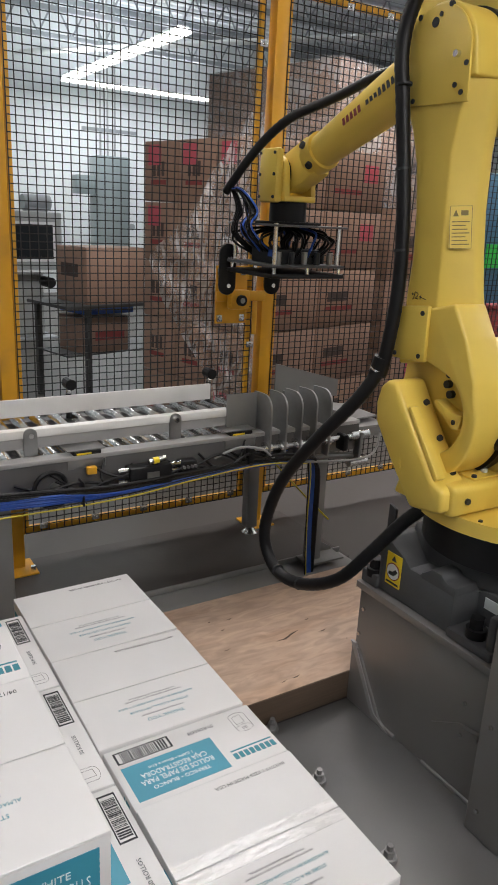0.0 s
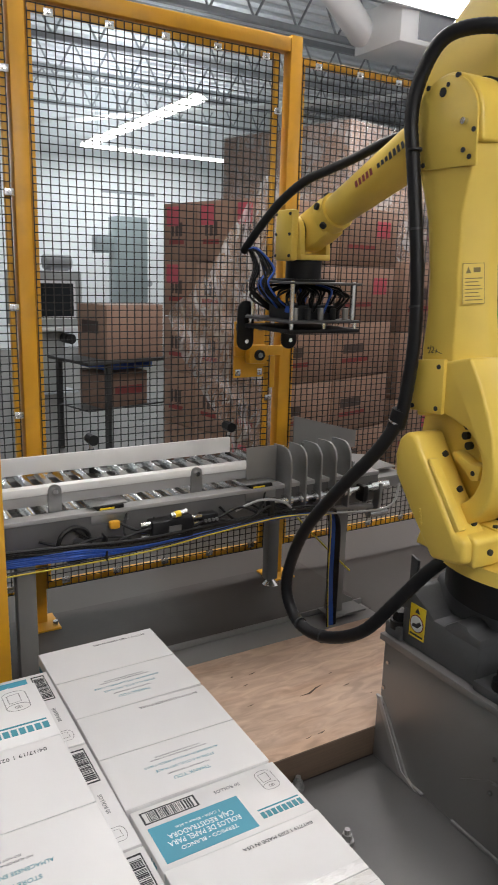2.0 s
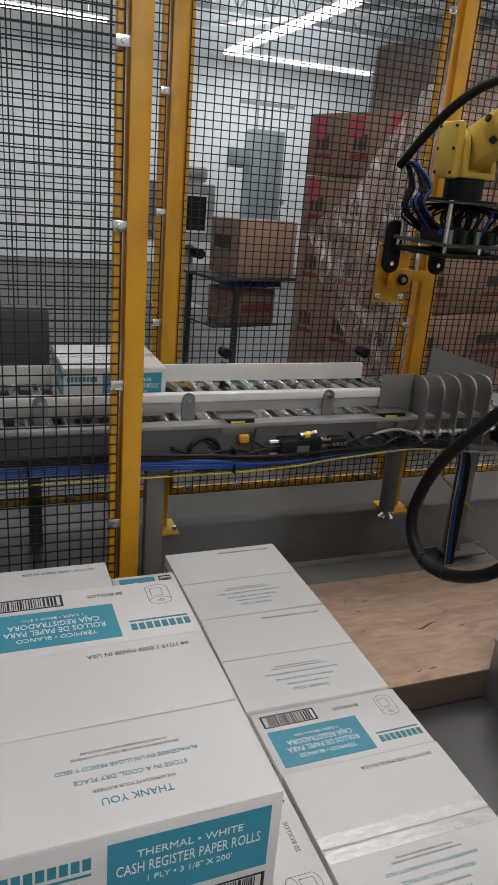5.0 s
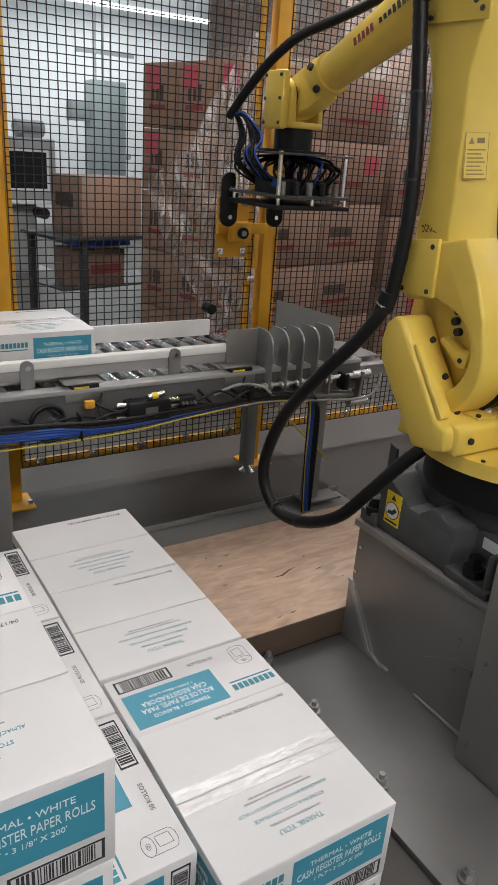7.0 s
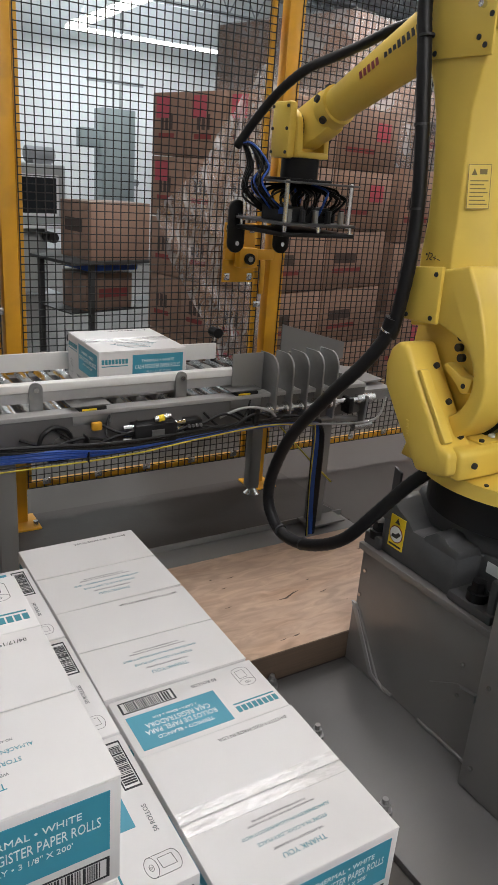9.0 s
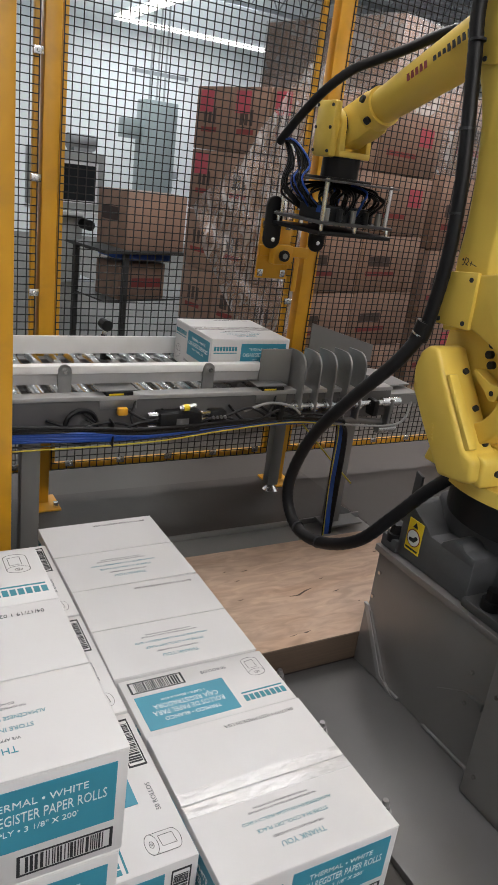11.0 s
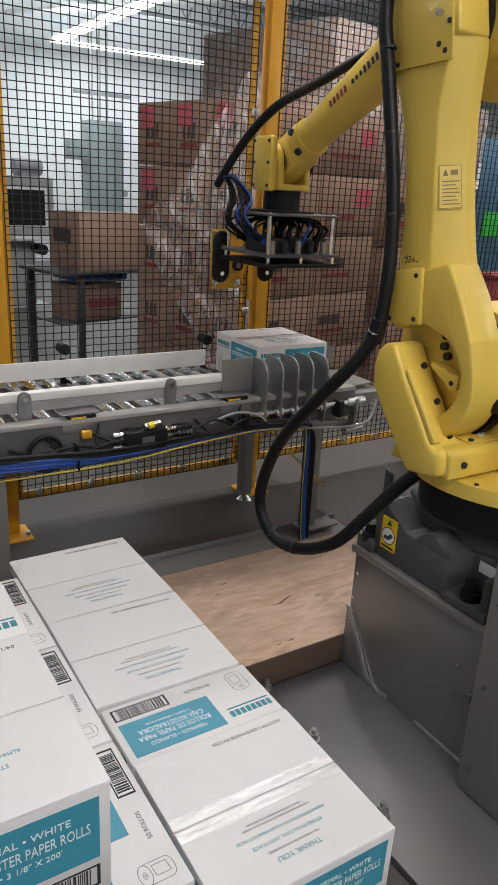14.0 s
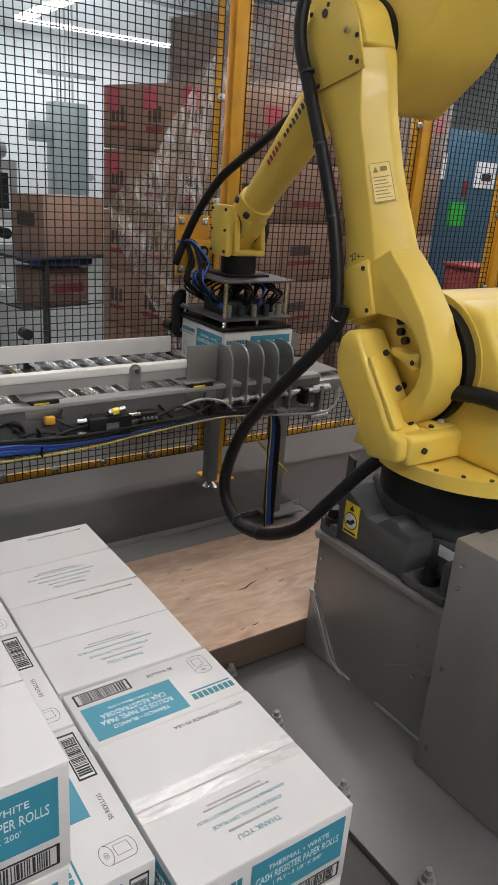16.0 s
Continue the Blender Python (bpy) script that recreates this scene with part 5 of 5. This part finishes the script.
part("rim", box(-0.185, 0.185, -0.165, 0.165, 0.9, 0.93, 0.01), M_RED, rbn)
# dark machine beyond the near fence
dm = thing("carton_sealer", "dark grey carton sealer standing over the conveyor", "machine", pose(-2.9, -0.42, 0))
part("head", box(-0.45, 1.285, 0.30, 0.40, 0.77, 0.985, 0.01), M_BASE, dm)
part("bridge", box(-0.35, 0.9, -0.36, 0.31, 0.93, 0.985, 0.01), M_BASE, dm)
for sx in (-0.42, 1.2):
    part("column", box(sx, sx + 0.05, 0.34, 0.39, 0, 0.79), M_BASE, dm)
for sx in (-0.42, 0.5):
    part("column", box(sx, sx + 0.05, -0.38, -0.33, 0, 0.99), M_BASE, dm)


# ---- moving things ----
def ease(t, a, b_):
    u = min(1.0, max(0.0, (t - a) / (b_ - a)))
    return u * u * (3 - 2 * u)


def robot_at(t):
    k = ease(t, 13.6, 14.84)
    y, z = -0.45 + 0.035 * k, 1.655 - 0.39 * k
    lean = radians(7.5 + 17.0 * k)
    up = math.pi / 2 - lean
    ey, ez = J2Y + L1 * math.cos(up), J2Z + L1 * math.sin(up)
    fa = math.atan2(z - ez, y - ey) - math.atan2(FZ, FX)
    return up, ey, ez, fa, y, z


def motions():
    times = [0.0, 13.4] + [13.5 + 0.1 * i for i in range(17)] + [16.0]
    rows_arm, rows_fore, rows_wr = [], [], []
    for t in times:
        up, ey, ez, fa, y, z = robot_at(t)
        rows_arm.append((t, pose(0, J2Y, J2Z, math.degrees(up) - 90, 0, 0)))
        rows_fore.append((t, pose(J1X, ey, ez, math.degrees(fa), 0, 0)))
        rows_wr.append((t, pose(J1X, y, z)))
    walk(arm, rows_arm)
    walk(fore, rows_fore)
    walk(wr, rows_wr)
    walk(grip, rows_wr)
    stop = 13.45
    ride = [(t, pose(min(-0.145, -1.145 + 0.1565 * (t - 7.0)), -0.425, CZ)) for t in (0.0, 3.0, 6.0, 9.0, 12.0, 13.0, 13.3, stop, 13.6, 16.0)]
    walk(rider, ride)


motions()
